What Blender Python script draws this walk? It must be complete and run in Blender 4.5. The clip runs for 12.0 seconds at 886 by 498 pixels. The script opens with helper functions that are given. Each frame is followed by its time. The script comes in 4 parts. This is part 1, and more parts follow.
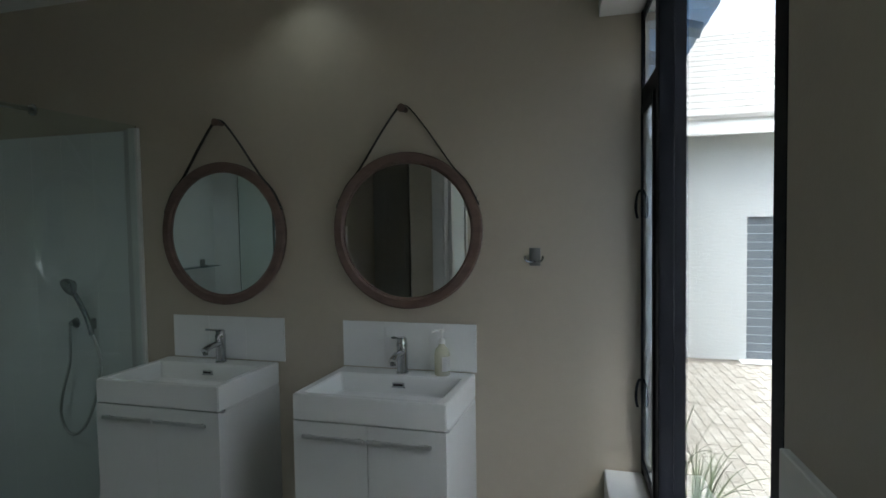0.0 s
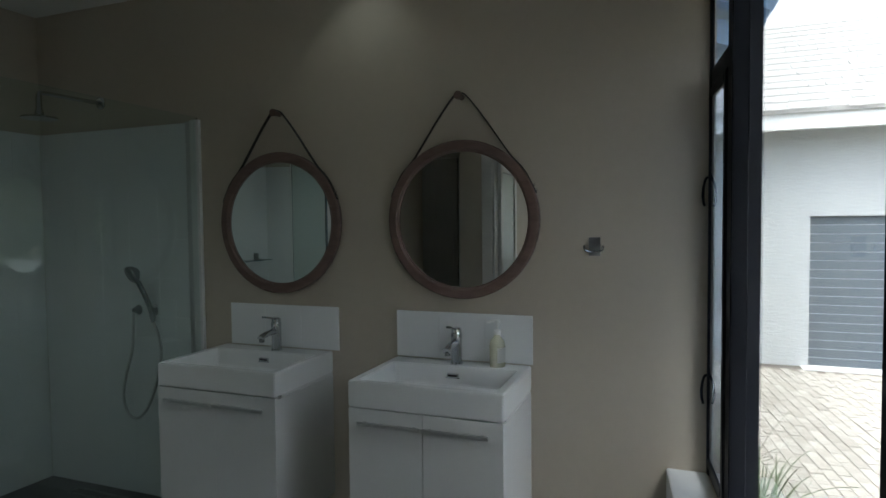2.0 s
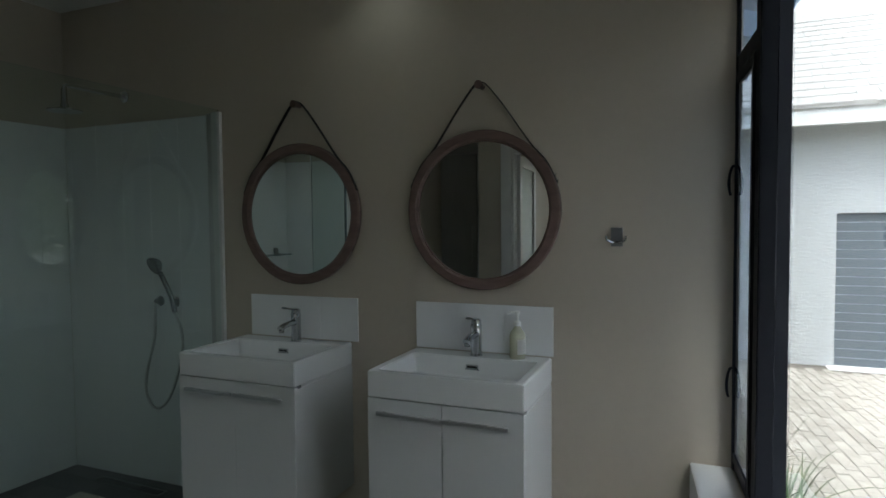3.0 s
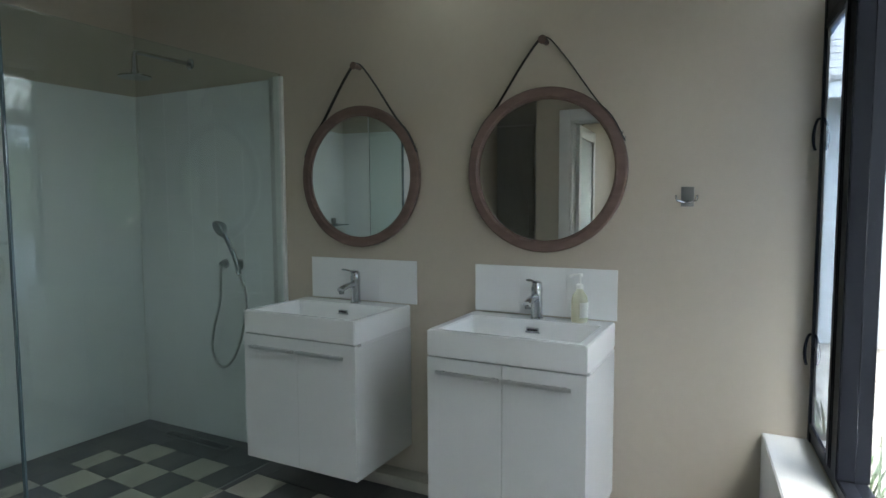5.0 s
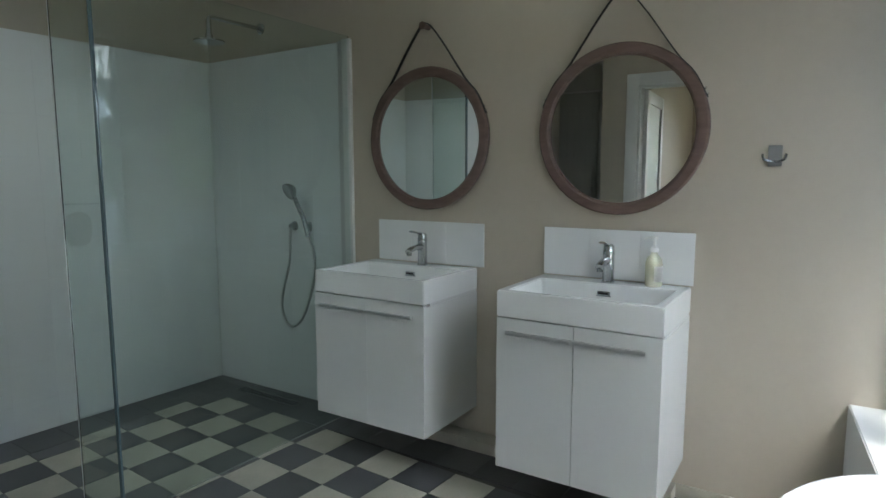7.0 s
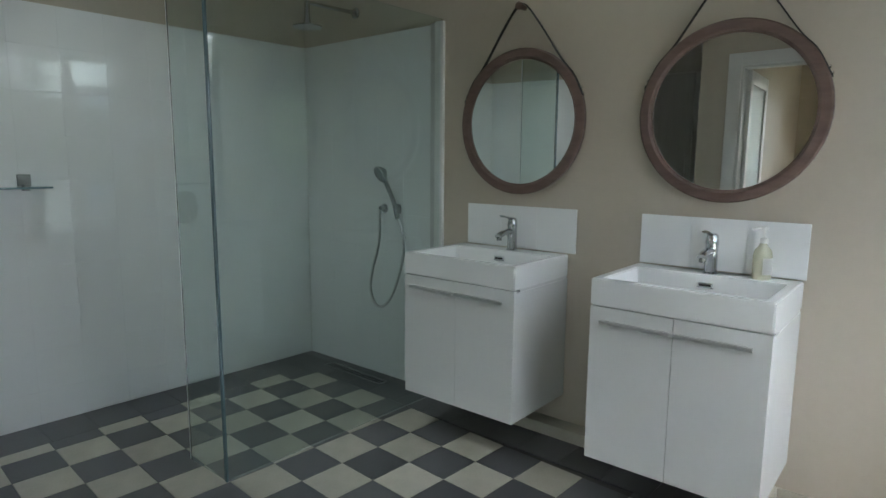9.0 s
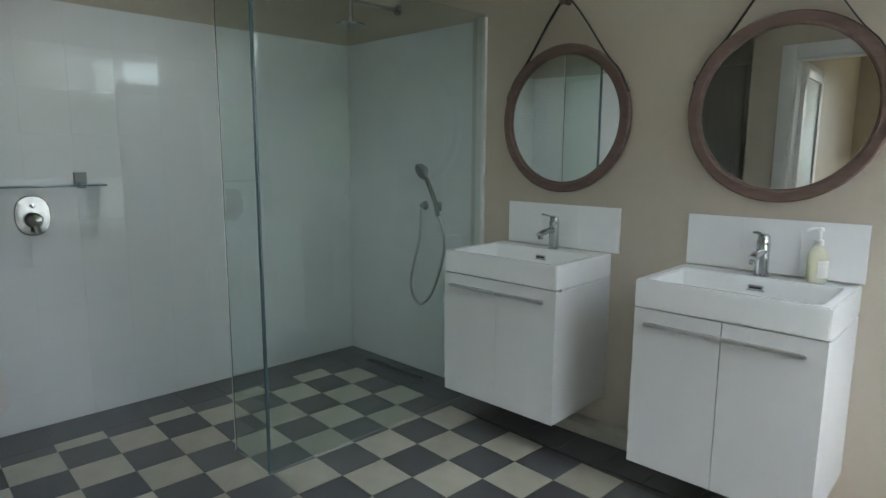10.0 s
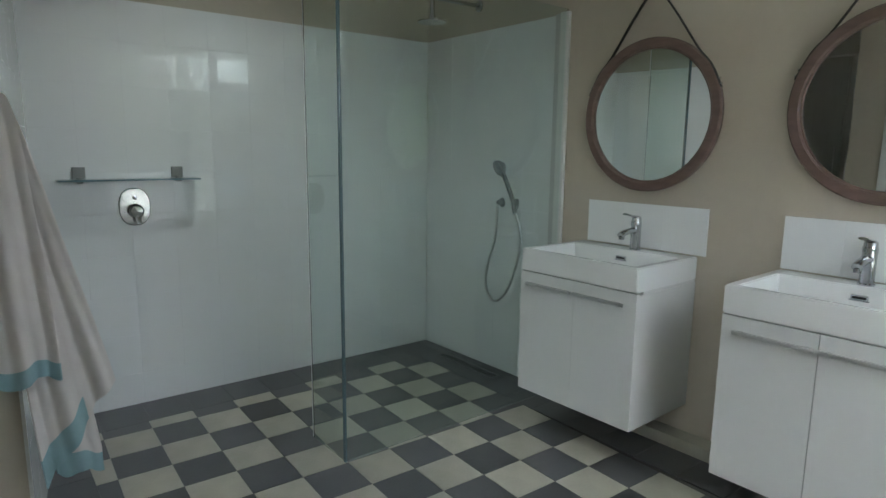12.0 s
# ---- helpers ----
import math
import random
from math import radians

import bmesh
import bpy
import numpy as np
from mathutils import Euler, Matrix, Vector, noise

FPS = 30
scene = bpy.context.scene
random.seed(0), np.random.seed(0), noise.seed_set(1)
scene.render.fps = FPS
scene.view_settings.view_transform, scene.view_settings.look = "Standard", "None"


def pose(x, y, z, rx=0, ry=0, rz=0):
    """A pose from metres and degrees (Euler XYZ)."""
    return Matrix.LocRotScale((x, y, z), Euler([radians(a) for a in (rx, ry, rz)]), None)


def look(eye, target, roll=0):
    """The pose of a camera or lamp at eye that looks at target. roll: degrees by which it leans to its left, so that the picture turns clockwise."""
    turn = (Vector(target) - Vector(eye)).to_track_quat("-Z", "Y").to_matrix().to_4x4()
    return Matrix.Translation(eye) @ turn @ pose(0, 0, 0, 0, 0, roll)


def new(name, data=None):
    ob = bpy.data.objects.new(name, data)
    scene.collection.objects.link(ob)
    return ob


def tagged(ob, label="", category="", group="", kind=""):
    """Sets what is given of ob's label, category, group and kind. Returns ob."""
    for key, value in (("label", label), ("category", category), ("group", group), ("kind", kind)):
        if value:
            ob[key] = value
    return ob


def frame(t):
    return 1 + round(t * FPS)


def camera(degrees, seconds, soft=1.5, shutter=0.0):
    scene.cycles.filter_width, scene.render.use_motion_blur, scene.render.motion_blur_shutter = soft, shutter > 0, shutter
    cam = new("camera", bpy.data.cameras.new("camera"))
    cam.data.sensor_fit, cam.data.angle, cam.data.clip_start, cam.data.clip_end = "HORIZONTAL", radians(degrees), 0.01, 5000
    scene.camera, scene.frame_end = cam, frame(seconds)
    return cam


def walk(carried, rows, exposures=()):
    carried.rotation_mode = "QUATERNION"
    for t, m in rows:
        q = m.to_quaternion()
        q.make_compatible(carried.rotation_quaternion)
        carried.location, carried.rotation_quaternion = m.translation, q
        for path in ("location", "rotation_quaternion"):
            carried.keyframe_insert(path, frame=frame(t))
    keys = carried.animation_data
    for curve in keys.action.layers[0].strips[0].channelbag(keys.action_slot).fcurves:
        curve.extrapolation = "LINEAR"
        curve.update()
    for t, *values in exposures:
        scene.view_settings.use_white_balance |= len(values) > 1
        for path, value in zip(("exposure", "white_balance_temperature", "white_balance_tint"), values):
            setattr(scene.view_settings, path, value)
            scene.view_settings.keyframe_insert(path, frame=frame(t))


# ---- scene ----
cam = camera(72.8, 12.0)
PATH = [
    (0, (1.181, -2.414, 1.481), (0.616, -0.498, 1.388), -0.9),
    (0.5, (1.157, -2.426, 1.476), (0.553, -0.521, 1.385), -0.7),
    (1, (1.156, -2.414, 1.456), (0.503, -0.525, 1.373), -0.8),
    (1.5, (1.144, -2.408, 1.438), (0.457, -0.531, 1.358), -0.6),
    (2, (1.126, -2.398, 1.428), (0.421, -0.528, 1.343), -0.6),
    (2.5, (1.118, -2.392, 1.404), (0.387, -0.532, 1.325), -0.5),
    (3, (1.113, -2.388, 1.392), (0.353, -0.54, 1.305), -0.5),
    (5, (1.073, -2.376, 1.313), (0.156, -0.605, 1.161), -0.3),
    (5.5, (1.061, -2.367, 1.287), (0.099, -0.621, 1.12), -0.3),
    (6, (1.05, -2.378, 1.288), (0.055, -0.654, 1.092), -0.2),
    (6.5, (1.028, -2.396, 1.273), (0.002, -0.693, 1.055), -0.1),
    (7, (1.014, -2.401, 1.261), (-0.053, -0.726, 1.023), -0.1),
    (9, (0.957, -2.428, 1.259), (-0.31, -0.908, 0.969), 0.4),
    (9.5, (0.949, -2.424, 1.273), (-0.37, -0.952, 0.967), 0.3),
    (10, (0.945, -2.426, 1.273), (-0.417, -0.994, 0.965), 0.3),
    (10.5, (0.931, -2.434, 1.279), (-0.471, -1.043, 0.962), 0.4),
    (11, (0.937, -2.435, 1.281), (-0.51, -1.092, 0.961), 0.3),
    (11.5, (0.928, -2.439, 1.281), (-0.556, -1.137, 0.958), 0.5),
    (12, (0.926, -2.436, 1.283), (-0.597, -1.181, 0.956), 0.6),
]


# ---- world, sun and exposure ----
EXPOSURES = [(0, 1.60, 6000, 5), (3.2, 1.42, 6000, 5), (4.8, 2.55, 5950, 5), (7.2, 2.73, 6000, 5), (8.8, 2.86, 6050, 6), (12, 3.03, 6150, 6)]
walk(cam, [(t, look(eye, target, roll)) for t, eye, target, roll in PATH], EXPOSURES)

world = bpy.data.worlds.new("sky")
scene.world = world
world.use_nodes = True
wn = world.node_tree.nodes
sky = wn.new("ShaderNodeTexSky")
sky.sky_type = "NISHITA"
sky.sun_disc = False
sky.sun_elevation = radians(62)
sky.sun_rotation = radians(150)
sky.dust_density = 4.0
wn["Background"].inputs["Strength"].default_value = 0.15
haze = wn.new("ShaderNodeHueSaturation")  # thin bright cloud
haze.inputs["Saturation"].default_value = 0.35
haze.inputs["Value"].default_value = 1.95
world.node_tree.links.new(sky.outputs["Color"], haze.inputs["Color"])
world.node_tree.links.new(haze.outputs["Color"], wn["Background"].inputs["Color"])

sun = new("sun", bpy.data.lights.new("sun", "SUN"))
sun.data.energy = 0.9
sun.data.angle = radians(25)
sun.data.color = (1.0, 0.95, 0.87)
sun.matrix_world = look((3, -3, 12), (3 - 2.66, -3 + 4.6, 2), 0)


DOWNLIGHTS_AND_FILL = [(-0.12, -0.20, 0.65), (-1.50, -1.35, 3.5), (1.10, -2.25, 2.4)]  # x, y, power; first inferred from wall glow, other two added fill
for lx, ly, power in DOWNLIGHTS_AND_FILL:
    lamp = new("downlight_and_fill_lamp", bpy.data.lights.new("downlight_and_fill_lamp", "SPOT"))
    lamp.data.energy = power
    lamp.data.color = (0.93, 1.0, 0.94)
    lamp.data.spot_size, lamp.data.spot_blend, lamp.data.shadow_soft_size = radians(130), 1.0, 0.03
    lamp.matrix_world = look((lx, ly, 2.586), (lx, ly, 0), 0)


# ---- materials ----
def mat(name, color, rough=0.5, metal=0.0, color2=None, scale=4.0, fine=60.0, bump=0.0, bump_scale=80.0, vary=0.0, coat=0.0, spec=0.5,
        rough_var=0.08, stretch=(1, 1, 1)):
    """Two scales of colour variation, roughness variation and fine relief."""
    m = bpy.data.materials.new(name)
    m.use_nodes = True
    nt = m.node_tree
    b = nt.nodes["Principled BSDF"]
    b.inputs["Metallic"].default_value = metal
    b.inputs["Coat Weight"].default_value = coat
    b.inputs["Specular IOR Level"].default_value = spec
    co = nt.nodes.new("ShaderNodeTexCoord")
    mp = nt.nodes.new("ShaderNodeMapping")
    mp.inputs["Scale"].default_value = stretch
    nt.links.new(co.outputs["Object"], mp.inputs["Vector"])
    n1 = nt.nodes.new("ShaderNodeTexNoise")
    n1.inputs["Scale"].default_value = scale
    n1.inputs["Detail"].default_value = 4
    n2 = nt.nodes.new("ShaderNodeTexNoise")
    n2.inputs["Scale"].default_value = fine
    n2.inputs["Detail"].default_value = 3
    for n in (n1, n2):
        nt.links.new(mp.outputs["Vector"], n.inputs["Vector"])
    add = nt.nodes.new("ShaderNodeMath")
    add.operation = "MULTIPLY_ADD"
    nt.links.new(n2.outputs["Fac"], add.inputs[0])
    add.inputs[1].default_value = 0.35
    nt.links.new(n1.outputs["Fac"], add.inputs[2])
    ramp = nt.nodes.new("ShaderNodeMapRange")
    ramp.inputs["From Min"].default_value = 0.4
    ramp.inputs["From Max"].default_value = 0.95
    nt.links.new(add.outputs[0], ramp.inputs["Value"])
    mix = nt.nodes.new("ShaderNodeMix")
    mix.data_type = "RGBA"
    mix.inputs["A"].default_value = (*color, 1)
    mix.inputs["B"].default_value = (*(color2 or [c * 0.88 for c in color]), 1)
    nt.links.new(ramp.outputs["Result"], mix.inputs["Factor"])
    out = mix.outputs["Result"]
    if vary:
        info = nt.nodes.new("ShaderNodeObjectInfo")
        vr = nt.nodes.new("ShaderNodeMapRange")
        vr.inputs["To Min"].default_value = 1 - vary
        vr.inputs["To Max"].default_value = 1 + vary
        nt.links.new(info.outputs["Random"], vr.inputs["Value"])
        hs = nt.nodes.new("ShaderNodeHueSaturation")
        nt.links.new(vr.outputs["Result"], hs.inputs["Value"])
        nt.links.new(out, hs.inputs["Color"])
        out = hs.outputs["Color"]
    nt.links.new(out, b.inputs["Base Color"])
    rr = nt.nodes.new("ShaderNodeMapRange")
    rr.inputs["To Min"].default_value = max(0.0, rough - rough_var)
    rr.inputs["To Max"].default_value = min(1.0, rough + rough_var)
    nt.links.new(n1.outputs["Fac"], rr.inputs["Value"])
    nt.links.new(rr.outputs["Result"], b.inputs["Roughness"])
    if bump:
        n3 = nt.nodes.new("ShaderNodeTexNoise")
        n3.inputs["Scale"].default_value = bump_scale
        n3.inputs["Detail"].default_value = 3
        nt.links.new(mp.outputs["Vector"], n3.inputs["Vector"])
        bp = nt.nodes.new("ShaderNodeBump")
        bp.inputs["Strength"].default_value = bump
        bp.inputs["Distance"].default_value = 0.01
        nt.links.new(n3.outputs["Fac"], bp.inputs["Height"])
        nt.links.new(bp.outputs["Normal"], b.inputs["Normal"])
    return m


def glass_mat(name, color, rough=0.0, ior=1.46):
    m = bpy.data.materials.new(name)
    m.use_nodes = True
    b = m.node_tree.nodes["Principled BSDF"]
    b.inputs["Base Color"].default_value = (*color, 1)
    b.inputs["Transmission Weight"].default_value = 1.0
    b.inputs["Roughness"].default_value = rough
    b.inputs["IOR"].default_value = ior
    return m


PAINT = mat("beige_paint", (0.51, 0.455, 0.37), 0.38, color2=(0.455, 0.405, 0.33), scale=1.3, fine=25, bump=0.05, bump_scale=120)
CEIL = mat("ceiling_paint", (0.75, 0.74, 0.70), 0.7, scale=1.0, bump=0.05)
TILE_W = mat("white_glazed_tile", (0.79, 0.80, 0.80), 0.055, color2=(0.78, 0.79, 0.79), scale=3, vary=0.003, rough_var=0.02, bump=0.012, bump_scale=7)
GROUT_W = mat("pale_grout", (0.75, 0.76, 0.76), 0.6)
TILE_L = mat("cream_cement_tile", (0.47, 0.445, 0.37), 0.42, color2=(0.37, 0.35, 0.29), scale=7, fine=90, bump=0.08, vary=0.10)
TILE_D = mat("charcoal_cement_tile", (0.078, 0.078, 0.084), 0.40, color2=(0.108, 0.106, 0.110), scale=7, fine=90, bump=0.08, vary=0.16)
GROUT_D = mat("dark_grout", (0.10, 0.096, 0.09), 0.85, bump=0.2)
LACQUER = mat("white_lacquer", (0.68, 0.685, 0.675), 0.25, color2=(0.65, 0.655, 0.645), scale=2, rough_var=0.04)
CERAMIC = mat("white_ceramic", (0.77, 0.775, 0.765), 0.09, color2=(0.75, 0.755, 0.745), scale=2, rough_var=0.03)
GREY_M = mat("grey_plated_metal", (0.40, 0.41, 0.42), 0.25, 1.0, scale=8, rough_var=0.05)
DULL_M = mat("dull_grey_metal", (0.27, 0.27, 0.265), 0.42, 0.7, scale=8, rough_var=0.05)
# Chrome darkened in place of the dark room it would reflect.
DARK_CH = mat("dark_reflection_chrome", (0.36, 0.36, 0.35), 0.10, 1.0, scale=8, rough_var=0.03)
BRIGHT = mat("edge_glint_metal", (0.93, 0.94, 0.95), 0.3, 1.0, scale=8, rough_var=0.03)
CHROME = mat("chrome", (0.60, 0.61, 0.63), 0.07, 1.0, scale=8, rough_var=0.03)
SATIN = mat("brushed_steel", (0.62, 0.62, 0.62), 0.42, 1.0, scale=8, fine=200, stretch=(1, 8, 8))
MIRROR = mat("mirror_silver", (0.86, 0.88, 0.87), 0.0, 1.0, color2=(0.86, 0.88, 0.87), rough_var=0.0)
WALNUT = mat("brown_wood_frame", (0.18, 0.116, 0.095), 0.5, color2=(0.12, 0.077, 0.063), scale=9, fine=120, bump=0.12, stretch=(1, 1, 5))
STRAP = mat("black_leather", (0.018, 0.015, 0.014), 0.55, scale=30, bump=0.3)
FRAME_B = mat("black_powder_coat", (0.007, 0.008, 0.012), 0.5, color2=(0.010, 0.011, 0.015), scale=10, bump=0.04, spec=0.12)
BLACK = mat("slot_shade_black", (0.01, 0.01, 0.01), 0.5)
GLASS = glass_mat("shower_glass", (0.86, 0.945, 0.925))
TINT = glass_mat("tinted_window_glass", (0.40, 0.47, 0.56))
PANE = glass_mat("window_glass", (0.97, 0.985, 0.98))
FROST = glass_mat("frosted_glass", (0.88, 0.97, 0.95), 0.55)
EDGE = mat("glass_edge_green", (0.15, 0.22, 0.25), 0.18, color2=(0.12, 0.19, 0.22), scale=3, coat=0.5)
SOAP = glass_mat("pale_yellow_soap", (0.88, 0.87, 0.68), 0.08, 1.2)
SOAP.node_tree.nodes["Principled BSDF"].inputs["Transmission Weight"].default_value = 0.5
WHITE_P = mat("white_plastic", (0.80, 0.80, 0.78), 0.35)
TOWEL = mat("cream_terry", (0.83, 0.78, 0.755), 0.95, color2=(0.77, 0.72, 0.695), scale=14, fine=300, bump=0.6, bump_scale=420)
TOWEL_B = mat("aqua_terry_band", (0.38, 0.55, 0.60), 0.95, color2=(0.31, 0.48, 0.52), scale=14, fine=300, bump=0.6, bump_scale=420)
TRIM_W = mat("white_trim_paint", (0.76, 0.76, 0.74), 0.35, scale=3, bump=0.03)
WARD = mat("dark_grey_laminate", (0.42, 0.42, 0.41), 0.3, color2=(0.47, 0.465, 0.455), scale=3, fine=70, stretch=(6, 6, 1))
PAVER = mat("tan_paver", (0.38, 0.35, 0.305), 0.85, color2=(0.29, 0.265, 0.23), scale=9, fine=70, bump=0.4, vary=0.22)
SAND = mat("joint_sand", (0.13, 0.112, 0.095), 0.95, scale=6, bump=0.5)
BAGGED = mat("white_bagged_brick", (0.40, 0.415, 0.42), 0.85, color2=(0.355, 0.37, 0.375), scale=5, fine=30, bump=0.9, bump_scale=10, stretch=(1, 1, 3))
PLASTER = mat("white_plaster", (0.76, 0.76, 0.74), 0.85, color2=(0.66, 0.66, 0.63), scale=2, fine=30, bump=0.3)
FASCIA = mat("white_fascia", (0.72, 0.72, 0.70), 0.5)
SLATE = mat("pale_roof_shingle", (0.37, 0.36, 0.34), 0.85, color2=(0.30, 0.29, 0.275), scale=4, bump=0.4)
SHUT = mat("grey_garage_panel", (0.085, 0.105, 0.128), 0.5, color2=(0.072, 0.09, 0.11), scale=3)
# The blue of lens flare and haze is put into this sheet colour.
EAVE = mat("flare_blue_roof_sheet", (0.22, 0.31, 0.42), 0.45, color2=(0.15, 0.22, 0.31), scale=3)
LEAF = mat("strappy_leaf", (0.045, 0.085, 0.028), 0.5, color2=(0.07, 0.105, 0.04), scale=8)
TLEAF = mat("tree_leaf", (0.085, 0.12, 0.05), 0.5, color2=(0.11, 0.15, 0.065), scale=1.5)
BARK = mat("bark", (0.12, 0.09, 0.07), 0.9, bump=0.6, bump_scale=20)
GROUND = mat("bare_ground", (0.24, 0.22, 0.16), 0.95, color2=(0.14, 0.16, 0.08), scale=0.6, fine=12, bump=0.4)


# ---- mesh helpers ----
def mesh_of(name, bm, material, smooth=False):
    me = bpy.data.meshes.new(name)
    bmesh.ops.recalc_face_normals(bm, faces=bm.faces)
    bm.to_mesh(me)
    bm.free()
    if smooth:
        me.shade_smooth()
        me.set_sharp_from_angle(angle=radians(40))
    if material:
        me.materials.append(material)
    return me


def part(name, bm, material, parent=None, label="", smooth=True):
    ob = new(name, mesh_of(name, bm, material, smooth))
    if parent:
        ob.parent = parent
        ob.matrix_parent_inverse = Matrix.Identity(4)
    if label:
        ob["label"] = label
    return ob


def empty(name, label, category, m=None, group="", kind=""):
    ob = new(name)
    ob.empty_display_size = 0.1
    if m is not None:
        ob.matrix_world = m
    return tagged(ob, label, category, group, kind)


def thing(name, bm, material, label, category, group="", kind="", smooth=True):
    return tagged(part(name, bm, material, smooth=smooth), label, category, group, kind)


def box(lo, hi, bevel=0.0, bm=None, seg=2, m=None):
    own = bmesh.new()
    bmesh.ops.create_cube(own, size=1)
    for v in own.verts:
        v.co = Vector([lo[i] + (v.co[i] + 0.5) * (hi[i] - lo[i]) for i in range(3)])
    if bevel:
        bmesh.ops.bevel(own, geom=own.edges[:], offset=bevel, segments=seg, affect="EDGES", profile=0.6)
    if m is not None:
        bmesh.ops.transform(own, matrix=m, verts=own.verts[:])
    if bm is None:
        return own
    return join(bm, own)


def join(bm, other):
    tmp = bpy.data.meshes.new("tmp")
    other.to_mesh(tmp)
    other.free()
    bm.from_mesh(tmp)
    bpy.data.meshes.remove(tmp)
    return bm


def prism(outline, z0, z1, bm=None, bevel=0.0):
    """An upright prism over an outline of (x, y)."""
    own = bmesh.new()
    lo = [own.verts.new((x, y, z0)) for x, y in outline]
    hi = [own.verts.new((x, y, z1)) for x, y in outline]
    n = len(outline)
    own.faces.new(lo[::-1])
    own.faces.new(hi)
    for i in range(n):
        own.faces.new((lo[i], lo[(i + 1) % n], hi[(i + 1) % n], hi[i]))
    if bevel:
        bmesh.ops.bevel(own, geom=own.edges[:], offset=bevel, segments=2, affect="EDGES")
    return own if bm is None else join(bm, own)


def smooth_path(points, n=8):
    """Catmull-Rom points along a path."""
    p = [Vector(q) for q in points]
    p = [p[0] * 2 - p[1]] + p + [p[-1] * 2 - p[-2]]
    out = []
    for i in range(1, len(p) - 2):
        for k in range(n):
            t = k / n
            out.append(0.5 * (2 * p[i] + (p[i + 1] - p[i - 1]) * t + (2 * p[i - 1] - 5 * p[i] + 4 * p[i + 1] - p[i + 2]) * t * t
                              + (3 * p[i] - p[i - 1] - 3 * p[i + 1] + p[i + 2]) * t ** 3))
    return out + [p[-2]]


def sweep(points, rx, ry=None, seg=12, bm=None, up=(0, 0, 1), taper=None):
    """A tube of oval section along points."""
    own = bmesh.new()
    ry = rx if ry is None else ry
    p = [Vector(q) for q in points]
    rings = []
    ref = Vector(up)
    for i, c in enumerate(p):
        d = (p[min(i + 1, len(p) - 1)] - p[max(i - 1, 0)]).normalized()
        side = d.cross(ref)
        if side.length < 1e-3:
            side = d.cross(Vector((1, 0, 0)))
        side.normalize()
        top = side.cross(d).normalized()
        k = taper[i] if taper else 1
        rings.append([own.verts.new(c + (side * rx * math.cos(a) + top * ry * math.sin(a)) * k)
                      for a in [2 * math.pi * j / seg for j in range(seg)]])
    for a, b in zip(rings, rings[1:]):
        for j in range(seg):
            own.faces.new((a[j], a[(j + 1) % seg], b[(j + 1) % seg], b[j]))
    own.faces.new(rings[0][::-1])
    own.faces.new(rings[-1])
    return own if bm is None else join(bm, own)


def lathe(profile, seg=32, bm=None, m=None, closed=False):
    """Turn a profile of (radius, height) round z."""
    own = bmesh.new()
    rings = [[own.verts.new((r * math.cos(2 * math.pi * j / seg), r * math.sin(2 * math.pi * j / seg), z)) for j in range(seg)] for r, z in profile]
    pairs = list(zip(rings, rings[1:])) + ([(rings[-1], rings[0])] if closed else [])
    for a, b in pairs:
        for j in range(seg):
            own.faces.new((a[j], a[(j + 1) % seg], b[(j + 1) % seg], b[j]))
    if not closed:
        own.faces.new(rings[0][::-1])
        own.faces.new(rings[-1])
    if m is not None:
        bmesh.ops.transform(own, matrix=m, verts=own.verts[:])
    return own if bm is None else join(bm, own)


TO_ROOM = pose(0, 0, 0, 90)  # turns z into -y, off the north wall
K = 0.09  # the east wall leans by this much per metre


def east(y, d=0.0):
    """x of the east wall's inner face at y, d metres further out."""
    return 1.262 - K * y + d


# ---- structure ----
WEST, SOUTH, TOP = -2.24, -3.1, 2.6
floor_ob = thing("floor", box((WEST - 0.15, SOUTH - 0.15, -0.2), (1.75, 0.15, -0.008)), GROUT_D, "chequered cream and charcoal cement tile bathroom floor", "floor", kind="structure", smooth=False)
wall_n = thing("wall_north", box((WEST - 0.2, 0, -0.6), (1.264, 0.2, TOP)), PAINT, "beige painted bathroom wall with two round mirrors", "wall", kind="structure", smooth=False)
wall_w = thing("wall_west", box((-0.2, SOUTH - 0.2, -0.6), (0, 0, TOP)), PAINT, "beige wall with glossy white tiles in the shower", "wall", kind="structure", smooth=False)

W_TURN = pose(-2.203, 0, 0, 0, 0, -2.0)
wall_w.matrix_world = W_TURN
WIN_S, WIN_TOP, SILL = -1.503, 2.25, 0.493
bm = bmesh.new()
prism([(east(0), 0), (east(0, 0.09), 0), (east(WIN_S, 0.09), WIN_S), (east(WIN_S), WIN_S)], -0.6, SILL, bm)
prism([(east(0), 0), (east(0, 0.09), 0), (east(WIN_S, 0.09), WIN_S), (east(WIN_S), WIN_S)], WIN_TOP, TOP, bm)
prism([(east(WIN_S), WIN_S), (east(WIN_S, 0.09), WIN_S), (east(SOUTH - 0.2, 0.09), SOUTH - 0.2), (east(SOUTH - 0.2), SOUTH - 0.2)], -0.6, TOP, bm)
wall_e = thing("wall_east", bm, PAINT, "beige wall with a tall black-framed window", "wall", kind="structure", smooth=False)
thing("window_ledge", prism([(east(-0.002, -0.143), -0.002), (east(-0.002, -0.001), -0.002), (east(-0.6, -0.001), -0.6), (east(-0.6, -0.143), -0.6)], 0, SILL, bevel=0.004), TRIM_W,
      "white boxed-in ledge under the tall window", "window ledge", kind="structure", smooth=False)
